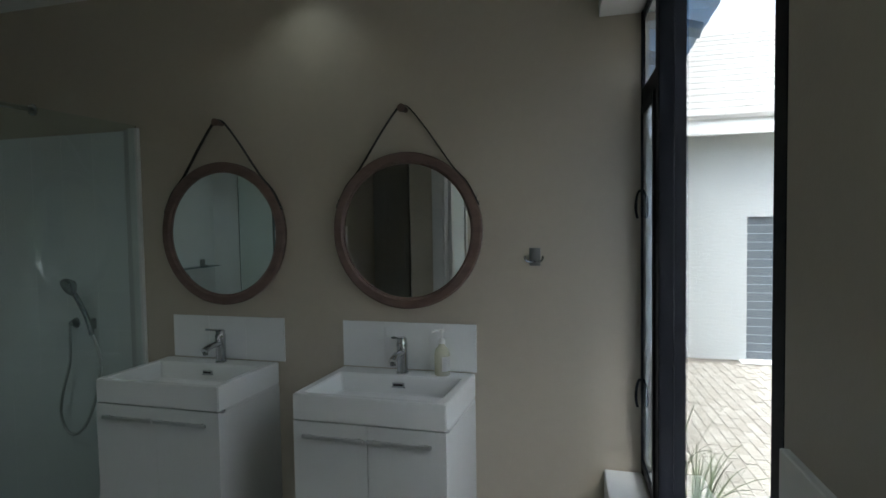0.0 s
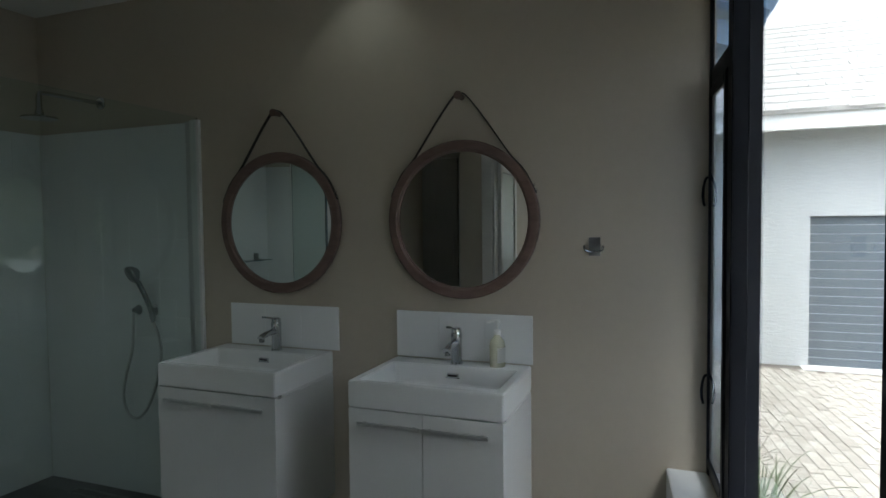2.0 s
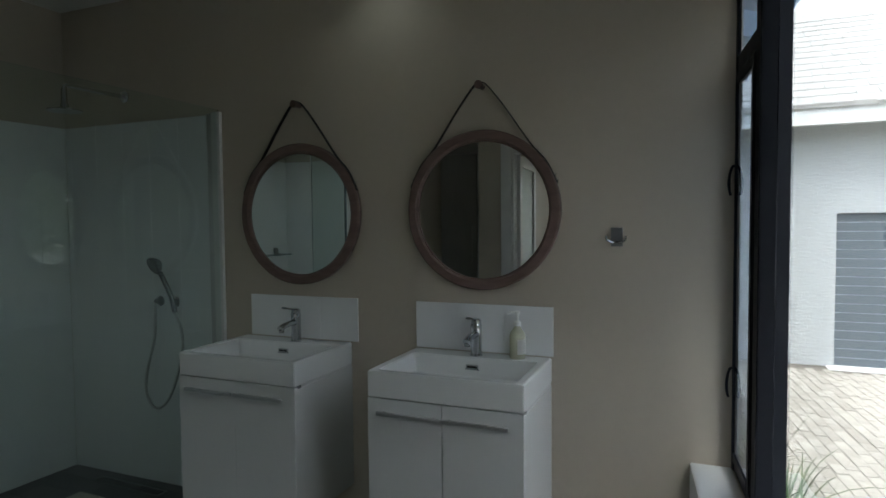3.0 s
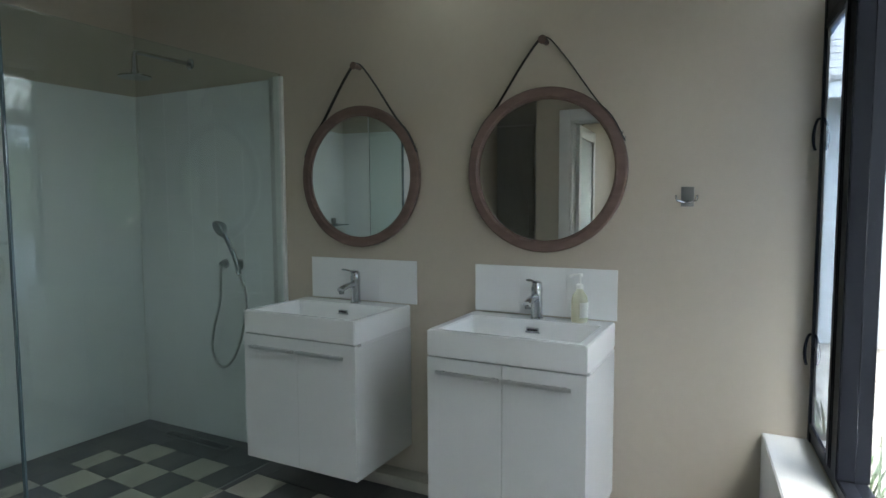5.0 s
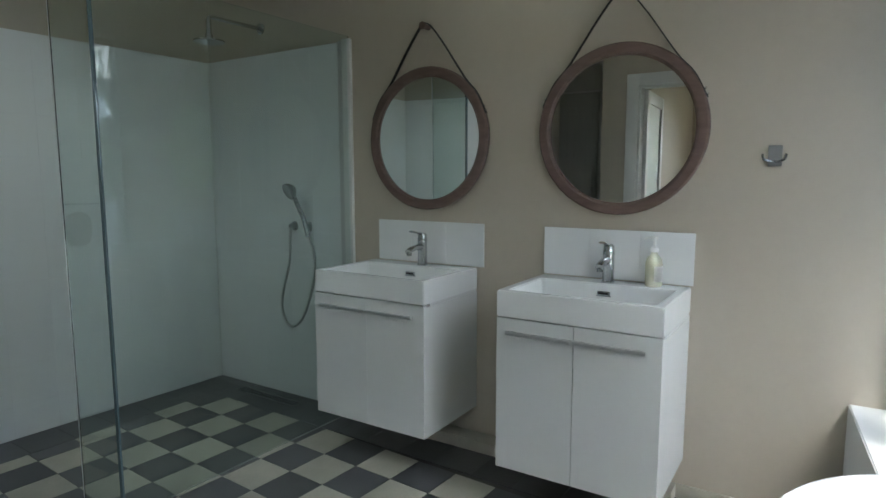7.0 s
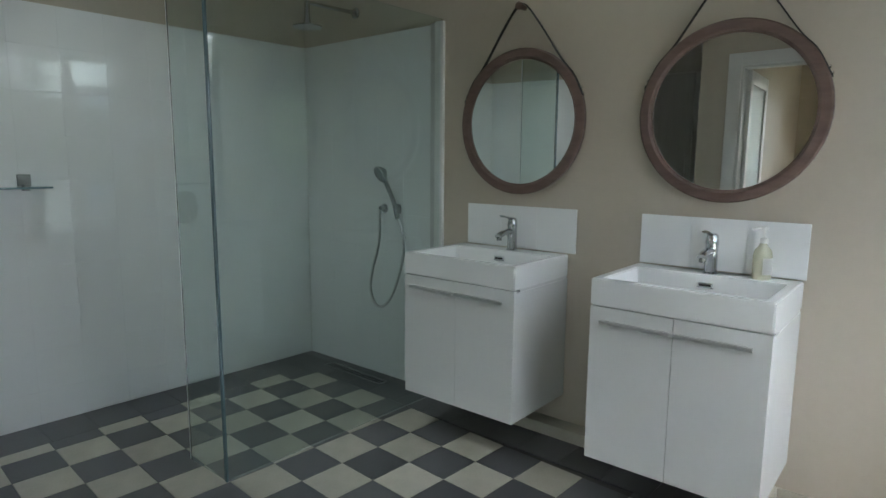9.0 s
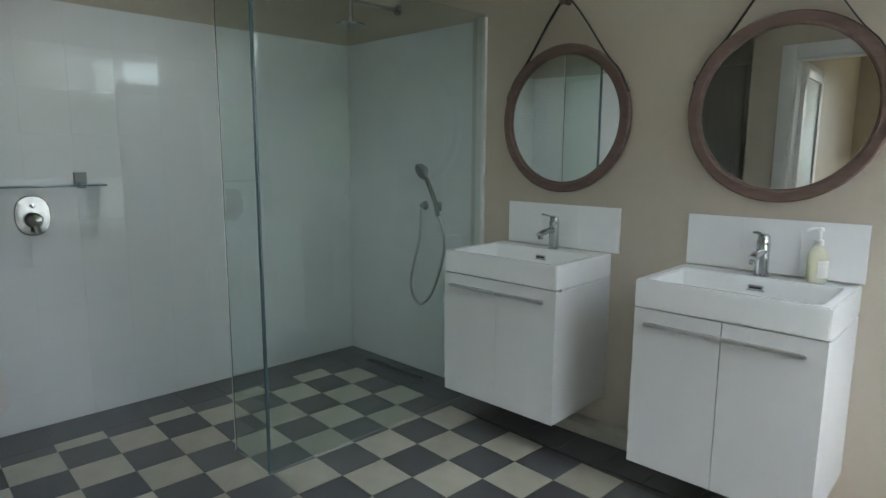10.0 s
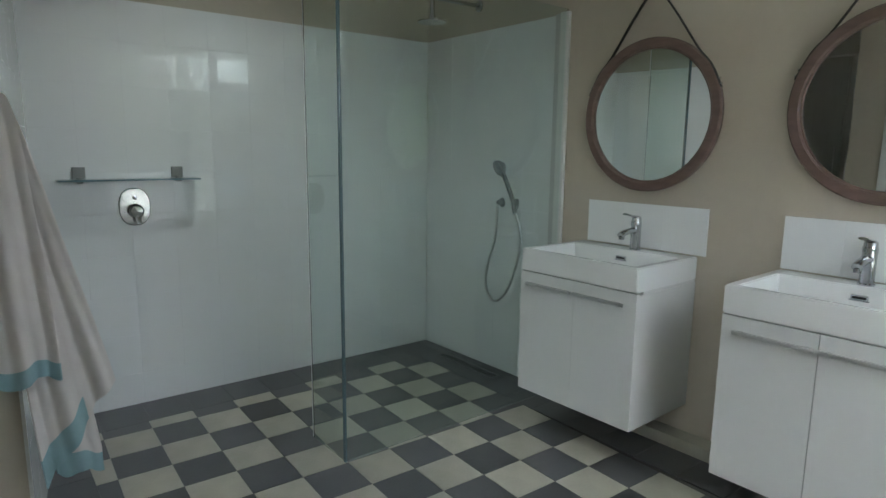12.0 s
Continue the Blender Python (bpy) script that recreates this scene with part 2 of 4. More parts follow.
thing("bulkhead", prism([(east(-0.002, -0.157), -0.002), (east(-0.002, -0.001), -0.002), (east(-1.7, -0.001), -1.7), (east(-1.7, -0.157), -1.7)], WIN_TOP, TOP - 0.002), TRIM_W,
      "pale boxed bulkhead above the window", "bulkhead", kind="structure", smooth=False)

# south wall: an opening to the dressing room and a doorway
DRESS0, DRESS1, DOOR0, DOOR1, HEAD = -1.46, -0.755, -0.43, 0.43, 2.05
bm = box((WEST - 0.08, SOUTH - 0.12, 0), (DRESS0, SOUTH, TOP))
box((DRESS1, SOUTH - 0.12, 0), (DOOR0, SOUTH, TOP), bm=bm)
box((DOOR0, SOUTH - 0.12, HEAD), (DOOR1, SOUTH, TOP), bm=bm)
box((DOOR1, SOUTH - 0.12, 0), (0.69, SOUTH, TOP), bm=bm)
box((0.69, SOUTH - 0.12, 0), (0.785, SOUTH, 1.36), bm=bm)
box((0.69, SOUTH - 0.12, 1.96), (0.785, SOUTH, TOP), bm=bm)
box((0.785, SOUTH - 0.12, 0), (1.52, SOUTH, TOP), bm=bm)
thing("wall_south", bm, PAINT, "beige wall with a doorway and a dressing room opening", "wall", kind="structure", smooth=False)
thing("ceiling", prism([(WEST - 0.2, 0.2), (WEST - 0.2, -6.2), (0.9, -6.2), (0.9, SOUTH - 0.2), (1.62, SOUTH - 0.2), (1.33, 0.2)], TOP, TOP + 0.15), CEIL, "plain white painted ceiling", "ceiling", kind="structure", smooth=False)
NIB_Y, NIB_E = -2.33, -1.2
nib = thing("shower_wall", box((-1.11, -0.17, 0), (0, 0, TOP)), PAINT, "short beige nib wall closing the shower", "wall", kind="structure", smooth=False)
nib.matrix_world = pose(NIB_E, NIB_Y, 0, 0, 0, -9.0)
# rooms beyond
bm = box((-1.6, -4.4, 0), (-1.48, SOUTH - 0.12, TOP))
box((-0.62, -6.1, 0), (-0.52, -3.9, TOP), bm=bm)
box((-1.6, -4.5, 0), (-0.62, -4.4, TOP), bm=bm)
box((-0.52, -6.2, 0), (-0.40, -6.1, TOP), bm=bm)
box((-0.40, -6.2, 0), (0.20, -6.1, TOP), bm=bm)
# Opening left in this unseen end wall to let extra daylight in.
box((0.20, -6.2, 2.2), (0.80, -6.1, TOP), bm=bm)
box((0.20, -6.2, 0), (0.80, -6.1, 0.9), bm=bm)
box((0.80, -6.2, 0), (0.90, -3.22, TOP), bm=bm)
thing("wall_passage", bm, PAINT, "beige walls of the rooms behind", "wall", kind="structure", smooth=False)
thing("floor_passage", box((-1.6, -6.2, -0.2), (0.9, SOUTH - 0.152, -0.004)), TILE_L, "plain pale floor of the rooms behind", "floor", kind="structure", smooth=False)

# ---- window ----
window = empty("window_1", "tall black metal window with a side casement and fixed pane", "window", kind="structure")
FD = 0.08  # frame depth


def win_bar(y0, y1, z0, z1, d0=0.0, d1=FD, bevel=0.004):
    return prism([(east(y0, d0), y0), (east(y0, d1), y0), (east(y1, d1), y1), (east(y1, d0), y1)], z0, z1, bevel=bevel)


part("window_frame", win_bar(-0.003, -0.035, SILL, WIN_TOP, -0.004, 0.014, 0.002), FRAME_B, window)
part("mullion", win_bar(-0.36, -0.427, SILL + 0.04, WIN_TOP - 0.045, -0.004, FD + 0.002), FRAME_B, window)
part("window_frame", win_bar(-1.446, -1.503, SILL, WIN_TOP), FRAME_B, window)
part("bottom_rail", win_bar(-0.035, -1.446, SILL, SILL + 0.04), FRAME_B, window)
part("top_rail", win_bar(-0.035, -1.446, WIN_TOP - 0.045, WIN_TOP), FRAME_B, window)
part("transom", win_bar(-0.035, -0.36, 1.90, 1.965, -0.002, 0.02), FRAME_B, window)
sash = part("casement", win_bar(-0.037, -0.062, SILL + 0.045, 1.895, -0.010, 0.008), FRAME_B, window, "side-hung black metal casement")
for y0, y1, z0, z1 in ((-0.322, -0.358, SILL + 0.045, 1.895), (-0.062, -0.322, SILL + 0.045, SILL + 0.08), (-0.062, -0.322, 1.86, 1.895)):
    part("sash_bar", win_bar(y0, y1, z0, z1, -0.010, 0.012), FRAME_B, sash)
for name, y0, y1, z0, z1, d, parent in (("pane", -0.060, -0.324, SILL + 0.078, 1.862, -0.006, sash), ("pane", -0.036, -0.359, 1.966, WIN_TOP - 0.046, 0.002, window),
                                        ("pane", -0.428, -1.445, SILL + 0.041, WIN_TOP - 0.046, 0.04, window)):
    p = part(name, win_bar(y0, y1, z0, z1, d, d + 0.006, 0), TINT if z1 == 1.862 else PANE, parent, "faintly blue glass" if z1 == 1.862 else "clear glass", smooth=False)
    p.visible_shadow = False
for z in (1.58, 0.862):
    x = east(-0.03, -0.002)
    h = part("window_handle", sweep(smooth_path([(x - 0.002, -0.03, z), (x - 0.012, -0.032, z + 0.002), (x - 0.020, -0.034, z - 0.018), (x - 0.024, -0.036, z - 0.05),
                                                 (x - 0.023, -0.038, z - 0.08), (x - 0.018, -0.04, z - 0.10)], 5), 0.0055, 0.0045, 8), FRAME_B, sash, "curved black casement handle")
    part("backplate", box((x - 0.006, -0.042, z - 0.018), (x + 0.003, -0.018, z + 0.018), 0.002), FRAME_B, sash)

slot = empty("window_2", "narrow high slot window in the back wall", "window", kind="structure")
for lo, hi in (((0.695, SOUTH - 0.08, 1.3605), (0.70, SOUTH - 0.04, 1.9595)), ((0.775, SOUTH - 0.08, 1.3605), (0.7845, SOUTH - 0.04, 1.9595)), ((0.70, SOUTH - 0.08, 1.3605), (0.775, SOUTH - 0.04, 1.37)), ((0.70, SOUTH - 0.08, 1.95), (0.775, SOUTH - 0.04, 1.9595))):
    part("window_frame", box(lo, hi, 0.001), TRIM_W, slot)
p = part("pane", box((0.70, SOUTH - 0.063, 1.37), (0.775, SOUTH - 0.057, 1.95)), PANE, slot, "clear glass", smooth=False)
p.visible_shadow = False

# doorway trim and an open frosted door
bm = box((DOOR0 - 0.10, SOUTH, 0), (DOOR0, SOUTH + 0.02, HEAD + 0.10), 0.003)
box((DOOR1, SOUTH, 0), (DOOR1 + 0.10, SOUTH + 0.02, HEAD + 0.10), 0.003, bm)
box((DOOR0, SOUTH, HEAD), (DOOR1, SOUTH + 0.02, HEAD + 0.10), 0.003, bm)
box((DOOR0 - 0.001, SOUTH - 0.12, 0), (DOOR0 + 0.02, SOUTH, HEAD), 0.002, bm)
box((DOOR1 - 0.02, SOUTH - 0.12, 0), (DOOR1 + 0.001, SOUTH, HEAD), 0.002, bm)
box((DOOR0 + 0.02, SOUTH - 0.12, HEAD - 0.02), (DOOR1 - 0.02, SOUTH, HEAD), 0.002, bm)
thing("trim_door", bm, TRIM_W, "white painted architrave round the doorway", "door frame", kind="structure")
door = empty("door_1", "open white door with a large frosted glass pane", "door", pose(DOOR0 + 0.03, SOUTH - 0.13, 0, 0, 0, -93), kind="structure")
for lo, hi, nm in (((0, -0.02, 0.01), (0.10, 0.02, 2.03), "stile"), ((0.70, -0.02, 0.01), (0.80, 0.02, 2.03), "stile"), ((0.10, -0.02, 0.01), (0.70, 0.02, 0.20), "rail"), ((0.10, -0.02, 1.92), (0.70, 0.02, 2.03), "rail")):
    part(nm, box(lo, hi, 0.003), TRIM_W, door)
part("frosted_pane", box((0.095, -0.005, 0.19), (0.705, 0.005, 1.93)), FROST, door, "frosted glass pane", smooth=False)
bm = sweep([(0.75, 0.02, 1.0), (0.75, 0.06, 1.0)], 0.009)
sweep([(0.75, 0.06, 1.0), (0.64, 0.06, 1.0)], 0.009, bm=bm)
part("door_handle", bm, CHROME, door)

# ---- shower tiling helpers ----
def clip_poly(poly, axis, value, keep_above):
    out = []
    for i, a in enumerate(poly):
        b = poly[(i + 1) % len(poly)]
        ia, ib = (a[axis] >= value) == keep_above, (b[axis] >= value) == keep_above
        if ia:
            out.append(a)
        if ia != ib:
            t = (value - a[axis]) / (b[axis] - a[axis])
            out.append((a[0] + t * (b[0] - a[0]), a[1] + t * (b[1] - a[1])))
    return out


# ---- vanity units ----
def vanity(x0, z0, label, gap_w):
    w, d, top, gap = 0.600, 0.443, 0.845, 0.747
    v = empty("vanity_unit", label, "vanity unit", pose(x0, 0, z0), "pair of vanity units")
    bm = box((0.001, -d + 0.02, 0.0), (w - 0.001, -0.002, gap - z0 - 0.012), 0.0008)
    box((0.004, -d + 0.05, gap - z0 - 0.012), (w - 0.004, -0.002, gap - z0 - 0.0006), bm=bm)
    part("body", bm, LACQUER, v, smooth=False)
    for k in (0, 1):
        a = 0.0005 + k * (w / 2)
        dw = w / 2 - 0.0005
        dr = part("door", box((a + gap_w, -d, 0.001), (a + dw - gap_w, -d + 0.019, gap - z0 - 0.004), 0.0008), LACQUER, v, smooth=False)
        hx0, hx1 = (0.045, w / 2 - 0.006) if k == 0 else (w / 2 + 0.004, w - 0.05)
        hz = gap - z0 - 0.055
        bm = box((hx0, -d - 0.022, hz - 0.007), (hx1, -d - 0.012, hz + 0.007), 0.003)
        box((hx0 + 0.02, -d - 0.013, hz - 0.005), (hx0 + 0.03, -d + 0.001, hz + 0.005), bm=bm)
        box((hx1 - 0.03, -d - 0.013, hz - 0.005), (hx1 - 0.02, -d + 0.001, hz + 0.005), bm=bm)
        part("handle", bm, SATIN, dr, "slim brushed steel bar handle")
    # basin: a thick slab with a rectangular bowl
    bm = bmesh.new()
    zb, zt = gap - z0, top - z0
    ring = lambda x_0, x_1, y_0, y_1, z: [bm.verts.new(c) for c in ((x_0, y_0, z), (x_1, y_0, z), (x_1, y_1, z), (x_0, y_1, z))]
    rings = [ring(0, w, -d, -0.002, zb), ring(0, w, -d, -0.002, zt), ring(0.035, w - 0.035, -d + 0.03, -0.105, zt),
             ring(0.05, w - 0.05, -d + 0.045, -0.12, zt - 0.075), ring(0.10, w - 0.10, -d + 0.10, -0.17, zt - 0.083)]
    bm.faces.new(rings[0][::-1])
    for a, b in zip(rings, rings[1:]):
        for i in range(4):
            bm.faces.new((a[i], a[(i + 1) % 4], b[(i + 1) % 4], b[i]))
    bm.faces.new(rings[-1])
    bmesh.ops.bevel(bm, geom=[e for e in bm.edges], offset=0.004, segments=2, affect="EDGES", clamp_overlap=True)
    basin = part("basin", bm, CERAMIC, v, "white ceramic rectangular basin", smooth=False)
    bm = box((w / 2 - 0.026, -0.1195, zt - 0.045), (w / 2 + 0.026, -0.112, zt - 0.028), 0.003)
    box((w / 2 - 0.030, -0.1185, zt - 0.049), (w / 2 + 0.030, -0.111, zt - 0.045), bm=bm)
    part("overflow", bm, CHROME, basin, "chrome overflow slot")
    # Black plate in place of the shade inside the overflow opening.
    part("overflow_slot", box((w / 2 - 0.020, -0.121, zt - 0.041), (w / 2 + 0.020, -0.118, zt - 0.033)), BLACK, basin)
    part("waste", lathe([(0.030, 0), (0.030, 0.004), (0.022, 0.007), (0.0, 0.008)], 20, m=Matrix.Translation((w / 2, -0.26, zt - 0.084))), CHROME, basin)
    return v


vanity(-0.926, 0.182, "white wall-hung vanity unit beside the shower", 0.0)
vanity(0.002, 0.160, "white wall-hung vanity unit with soap on its basin", 0.0010)


def splash(x0):
    s = empty("backsplash", "white glazed tile backsplash above a basin", "backsplash", pose(x0, 0, 0.850), "backsplashes", "structure")
    part("grout", box((0.002, -0.0098, 0.0), (0.602, 0.0, 0.198)), GROUT_W, s, smooth=False)
    for i in range(3):
        part("tile", box((0.0 + i * 0.2015, -0.011, 0.0), (0.2008 + i * 0.2015, -0.003, 0.2), 0.0008), TILE_W, s, smooth=False)


splash(-0.893)
splash(0.006)


def tap(x):
    t = empty("basin_tap", "chrome single-lever basin mixer tap", "tap", pose(x, -0.062, 0.845), "basin taps")
    part("body", lathe([(0.027, 0), (0.027, 0.004), (0.023, 0.008), (0.0225, 0.105), (0.0235, 0.112), (0.0235, 0.128), (0.019, 0.134), (0.0, 0.136)], 28), CHROME, t)
    part("spout", sweep(smooth_path([(0, 0.0, 0.088), (0, -0.045, 0.090), (0, -0.090, 0.084), (0, -0.118, 0.074)], 5), 0.017, 0.013, 14), CHROME, t)
    part("aerator", lathe([(0.012, 0), (0.012, 0.014), (0.0, 0.016)], 16, m=Matrix.Translation((0, -0.108, 0.056))), GREY_M, t)
    bm = sweep(smooth_path([(0, 0.018, 0.140), (0, 0.002, 0.150), (0, -0.04, 0.156), (0, -0.088, 0.166)], 5), 0.015, 0.005, 12)
    lathe([(0.021, 0.130), (0.021, 0.146), (0.013, 0.153), (0.0, 0.154)], 24, bm)
    part("lever", bm, CHROME, t)


tap(-0.592)
tap(0.301)

soap = empty("soap_dispenser", "clear soap dispenser half full of pale yellow soap", "soap dispenser", pose(0.474, -0.055, 0.845))
part("bottle", lathe([(0.030, 0), (0.032, 0.004), (0.032, 0.085), (0.028, 0.105), (0.014, 0.122), (0.012, 0.132), (0.0, 0.132)], 28), SOAP, soap, "pale yellow liquid soap in clear plastic")
bm = lathe([(0.014, 0.131), (0.014, 0.146), (0.008, 0.150), (0.005, 0.152), (0.005, 0.178), (0.011, 0.180), (0.011, 0.190), (0.0, 0.191)], 18)
sweep([(0, 0, 0.185), (-0.02, -0.012, 0.186), (-0.036, -0.02, 0.180)], 0.005, 0.005, 8, bm)
part("pump", bm, WHITE_P, soap, "white pump head")
bm = bmesh.new()
arc = [radians(a) for a in range(-75, 16, 15)]
lo = [bm.verts.new((0.0325 * math.cos(a), 0.0325 * math.sin(a), 0.020)) for a in arc]
hi = [bm.verts.new((0.0325 * math.cos(a), 0.0325 * math.sin(a), 0.080)) for a in arc]
for i in range(len(arc) - 1):
    bm.faces.new((lo[i], lo[i + 1], hi[i + 1], hi[i]))
bmesh.ops.solidify(bm, geom=bm.faces[:], thickness=-0.0006)
part("paper_label", bm, WHITE_P, soap, "white paper label")


# ---- round mirrors ----
def mirror(x, z, label):
    R, W = 0.331, 0.042
    m = empty("round_mirror", label, "mirror", pose(x, 0, z), "pair of round mirrors")
    ring = lathe([(R - W, 0.004), (R - 0.004, 0.004), (R, 0.010), (R, 0.030), (R - 0.006, 0.036), (R - W + 0.006, 0.036), (R - W, 0.030)], 72, m=TO_ROOM, closed=True)
    part("frame", ring, WALNUT, m, "round brown wooden frame")
    part("lip", lathe([(R - W - 0.006, 0.012), (R - W + 0.001, 0.012), (R - W + 0.001, 0.026), (R - W - 0.006, 0.026)], 72, m=TO_ROOM, closed=True), WALNUT, m)
    part("glass", lathe([(R - W - 0.002, 0.014), (R - W - 0.002, 0.020)], 72, m=TO_ROOM), MIRROR, m, "silvered mirror glass", smooth=False)
    top = 0.520
    ang = radians(36)
    side = [(-math.cos(ang) * (R + 0.002), -0.022, math.sin(ang) * (R + 0.002)), (math.cos(ang) * (R + 0.002), -0.022, math.sin(ang) * (R + 0.002))]
    for sgn, end in ((-1, side[0]), (1, side[1])):
        low = (sgn * math.cos(radians(18)) * (R + 0.003), -0.022, math.sin(radians(18)) * (R + 0.003))
        mid = (sgn * math.cos(radians(52)) * (R + 0.006), -0.022, math.sin(radians(52)) * (R + 0.006))
        pts = smooth_path([low, end, mid, (sgn * 0.10, -0.024, top - 0.10), (sgn * 0.03, -0.026, top - 0.012), (0, -0.026, top + 0.006)], 7)
        part("strap", sweep(pts, 0.0026, 0.011, 8, up=(0, 1, 0.01)), STRAP, m, "black leather hanging strap")
        rv = bmesh.new()
        for a in (20, 24):
            q = Matrix.Translation((sgn * math.cos(radians(a)) * (R + 0.006), -0.022, math.sin(radians(a)) * (R + 0.006))) @ Matrix.Rotation(sgn * radians(90), 4, "Y")
            lathe([(0.006, -0.002), (0.006, 0.002), (0.003, 0.004), (0, 0.0045)], 12, rv, q)
        part("rivet", rv, CHROME, m, "small metal rivets")
    part("peg", lathe([(0.012, -0.002), (0.012, 0.045), (0.017, 0.048), (0.017, 0.056), (0, 0.058)], 20, m=Matrix.Translation((0, 0, top - 0.010)) @ TO_ROOM), WALNUT, m, "wooden wall peg")


mirror(-0.592, 1.438, "round mirror in brown wood frame hung from black strap by shower")
mirror(0.313, 1.442, "round mirror in brown wood frame hung from black strap")

# robe hook
hook = empty("robe_hook", "square chrome double robe hook on the wall", "hook", pose(0.854, 0, 1.332))
part("plate", box((-0.022, -0.008, -0.036), (0.022, 0, 0.036), 0.002), DULL_M, hook)
for s in (-1, 1):
    part("prong", sweep(smooth_path([(0, -0.008, -0.018), (s * 0.012, -0.03, -0.02), (s * 0.032, -0.04, -0.012), (s * 0.036, -0.042, 0.006)], 5), 0.005, 0.004, 8), GREY_M, hook)

# ---- shower ----
screen = empty("shower_screen", "frameless clear glass shower screen with return panel", "shower screen")
GX, GY, GT = -1.108, -1.267, 1.965
p = part("glass_panel", prism([(GX - 0.005, GY), (GX + 0.005, GY), (GX + 0.036, -0.012), (GX + 0.026, -0.012)], 0.004, GT), GLASS, screen, "clear glass panel", smooth=False)
p.visible_shadow = False
p = part("return_panel", box((-1.385, GY - 0.005, 0.004), (GX - 0.009, GY + 0.005, GT)), GLASS, screen, "short clear glass return", smooth=False)
p.visible_shadow = False
# Bright metal stands in for the window's glint on the glass edge.
part("end_strip", box((-1.392, GY - 0.005, 0.004), (-1.3855, GY + 0.005, GT), 0.001), BRIGHT, screen, "bright metal strip for the glint on the polished glass edge")
part("corner_strip", box((GX - 0.0085, GY - 0.0085, 0.002), (GX + 0.0085, GY - 0.0005, GT + 0.001), 0.001), EDGE, screen, "dark green polished glass edge")
bm = box((-1.118, -0.020, 0), (-1.060, -0.001, 1.955), 0.002)
thing("tile_trim", bm, TRIM_W, "white upright channel ending the shower tiles", "trim", kind="structure")
thing("seal_strip", box((-1.149, -0.016, 0), (-1.119, -0.001, 1.95), 0.001), SATIN, "dark metal tile edge strip in the shower", "trim", kind="structure")

sh = empty("overhead_shower", "chrome overhead shower on a straight wall arm", "shower", pose(-1.731, 0, 2.088))
part("flange", lathe([(0.032, 0), (0.032, 0.006), (0.024, 0.014), (0, 0.015)], 28, m=TO_ROOM), CHROME, sh)
part("arm", sweep(smooth_path([(0, -0.01, 0), (0, -0.22, -0.004), (0, -0.322, -0.006), (0, -0.340, -0.016), (0, -0.342, -0.04)], 6), 0.011, seg=14), CHROME, sh)
part("rose", lathe([(0.014, 0), (0.014, -0.07), (0.020, -0.078), (0.020, -0.092), (0.05, -0.098), (0.078, -0.104), (0.078, -0.112), (0.0, -0.112)], 36, m=Matrix.Translation((0, -0.342, -0.022))), CHROME, sh)

hs = empty("hand_shower", "chrome hand shower with looped metal hose on wall holder", "hand shower", pose(-1.432, 0, 0.99))
part("outlet", lathe([(0.027, 0), (0.027, 0.010), (0.016, 0.014), (0.014, 0.042), (0.0, 0.044)], 24, m=Matrix.Translation((-0.067, -0.001, 0)) @ TO_ROOM), GREY_M, hs)
bm = box((0.03, -0.012, -0.028), (0.062, 0, 0.028), 0.003)
sweep([(0.052, -0.01, 0.0), (0.058, -0.05, 0.004)], 0.014, 0.016, 12, bm)
part("holder", bm, GREY_M, hs)
part("handle", sweep(smooth_path([(0.075, -0.052, -0.05), (0.060, -0.056, 0.02), (0.040, -0.070, 0.09), (0.022, -0.092, 0.160)], 6), 0.013, seg=14), GREY_M, hs)
head = lathe([(0.018, -0.034), (0.040, -0.014), (0.046, 0.0), (0.046, 0.010), (0.040, 0.014), (0, 0.014)], 28, m=Matrix.Translation((0.002, -0.108, 0.196)) @ Vector((-0.25, -0.85, -0.45)).to_track_quat("Z", "Y").to_matrix().to_4x4())
part("spray_head", head, GREY_M, hs)
hose = smooth_path([(-0.067, -0.04, -0.006), (-0.070, -0.045, -0.06), (-0.076, -0.05, -0.2), (-0.130, -0.05, -0.36), (-0.147, -0.05, -0.47), (-0.115, -0.05, -0.55), (-0.055, -0.05, -0.566),
                    (0.02, -0.05, -0.50), (0.085, -0.05, -0.36), (0.120, -0.05, -0.22), (0.108, -0.05, -0.12), (0.075, -0.052, -0.045)], 10)
part("hose", sweep(hose, 0.0075, seg=10), SATIN, hs, "ribbed metal hose")

mx = empty("shower_mixer", "oval chrome concealed shower mixer with lever", "shower mixer", W_TURN @ pose(0.01, -1.748, 0.995, 0, 90))
bm = lathe([(0.068, 0), (0.070, 0.004), (0.066, 0.010), (0.0, 0.011)], 40)
for v in bm.verts:  # rounded oblong
    r = math.hypot(v.co.x, v.co.y)
    if r > 0.001:
        c, s = abs(v.co.x) / r, abs(v.co.y) / r
        k = 1 / (c ** 2.4 + s ** 2.4) ** (1 / 2.4)
        v.co.x *= 1.30 * k
        v.co.y *= k
part("plate", bm, DARK_CH, mx)
part("knob", lathe([(0.034, 0.010), (0.033, 0.045), (0.026, 0.055), (0.0, 0.057)], 28, m=Matrix.Translation((0.018, 0, 0))), DARK_CH, mx)
part("lever", sweep(smooth_path([(0.02, 0, 0.045), (0.05, 0.004, 0.052), (0.075, 0.008, 0.062)], 5), 0.012, 0.007, 10), CHROME, mx)
part("diverter", lathe([(0.010, 0.010), (0.010, 0.026), (0.0, 0.028)], 14, m=Matrix.Translation((-0.045, 0, 0))), CHROME, mx)

sf = empty("shower_shelf", "frosted glass shelf on two square metal brackets", "shelf", W_TURN @ pose(0.01, -1.762, 1.128))
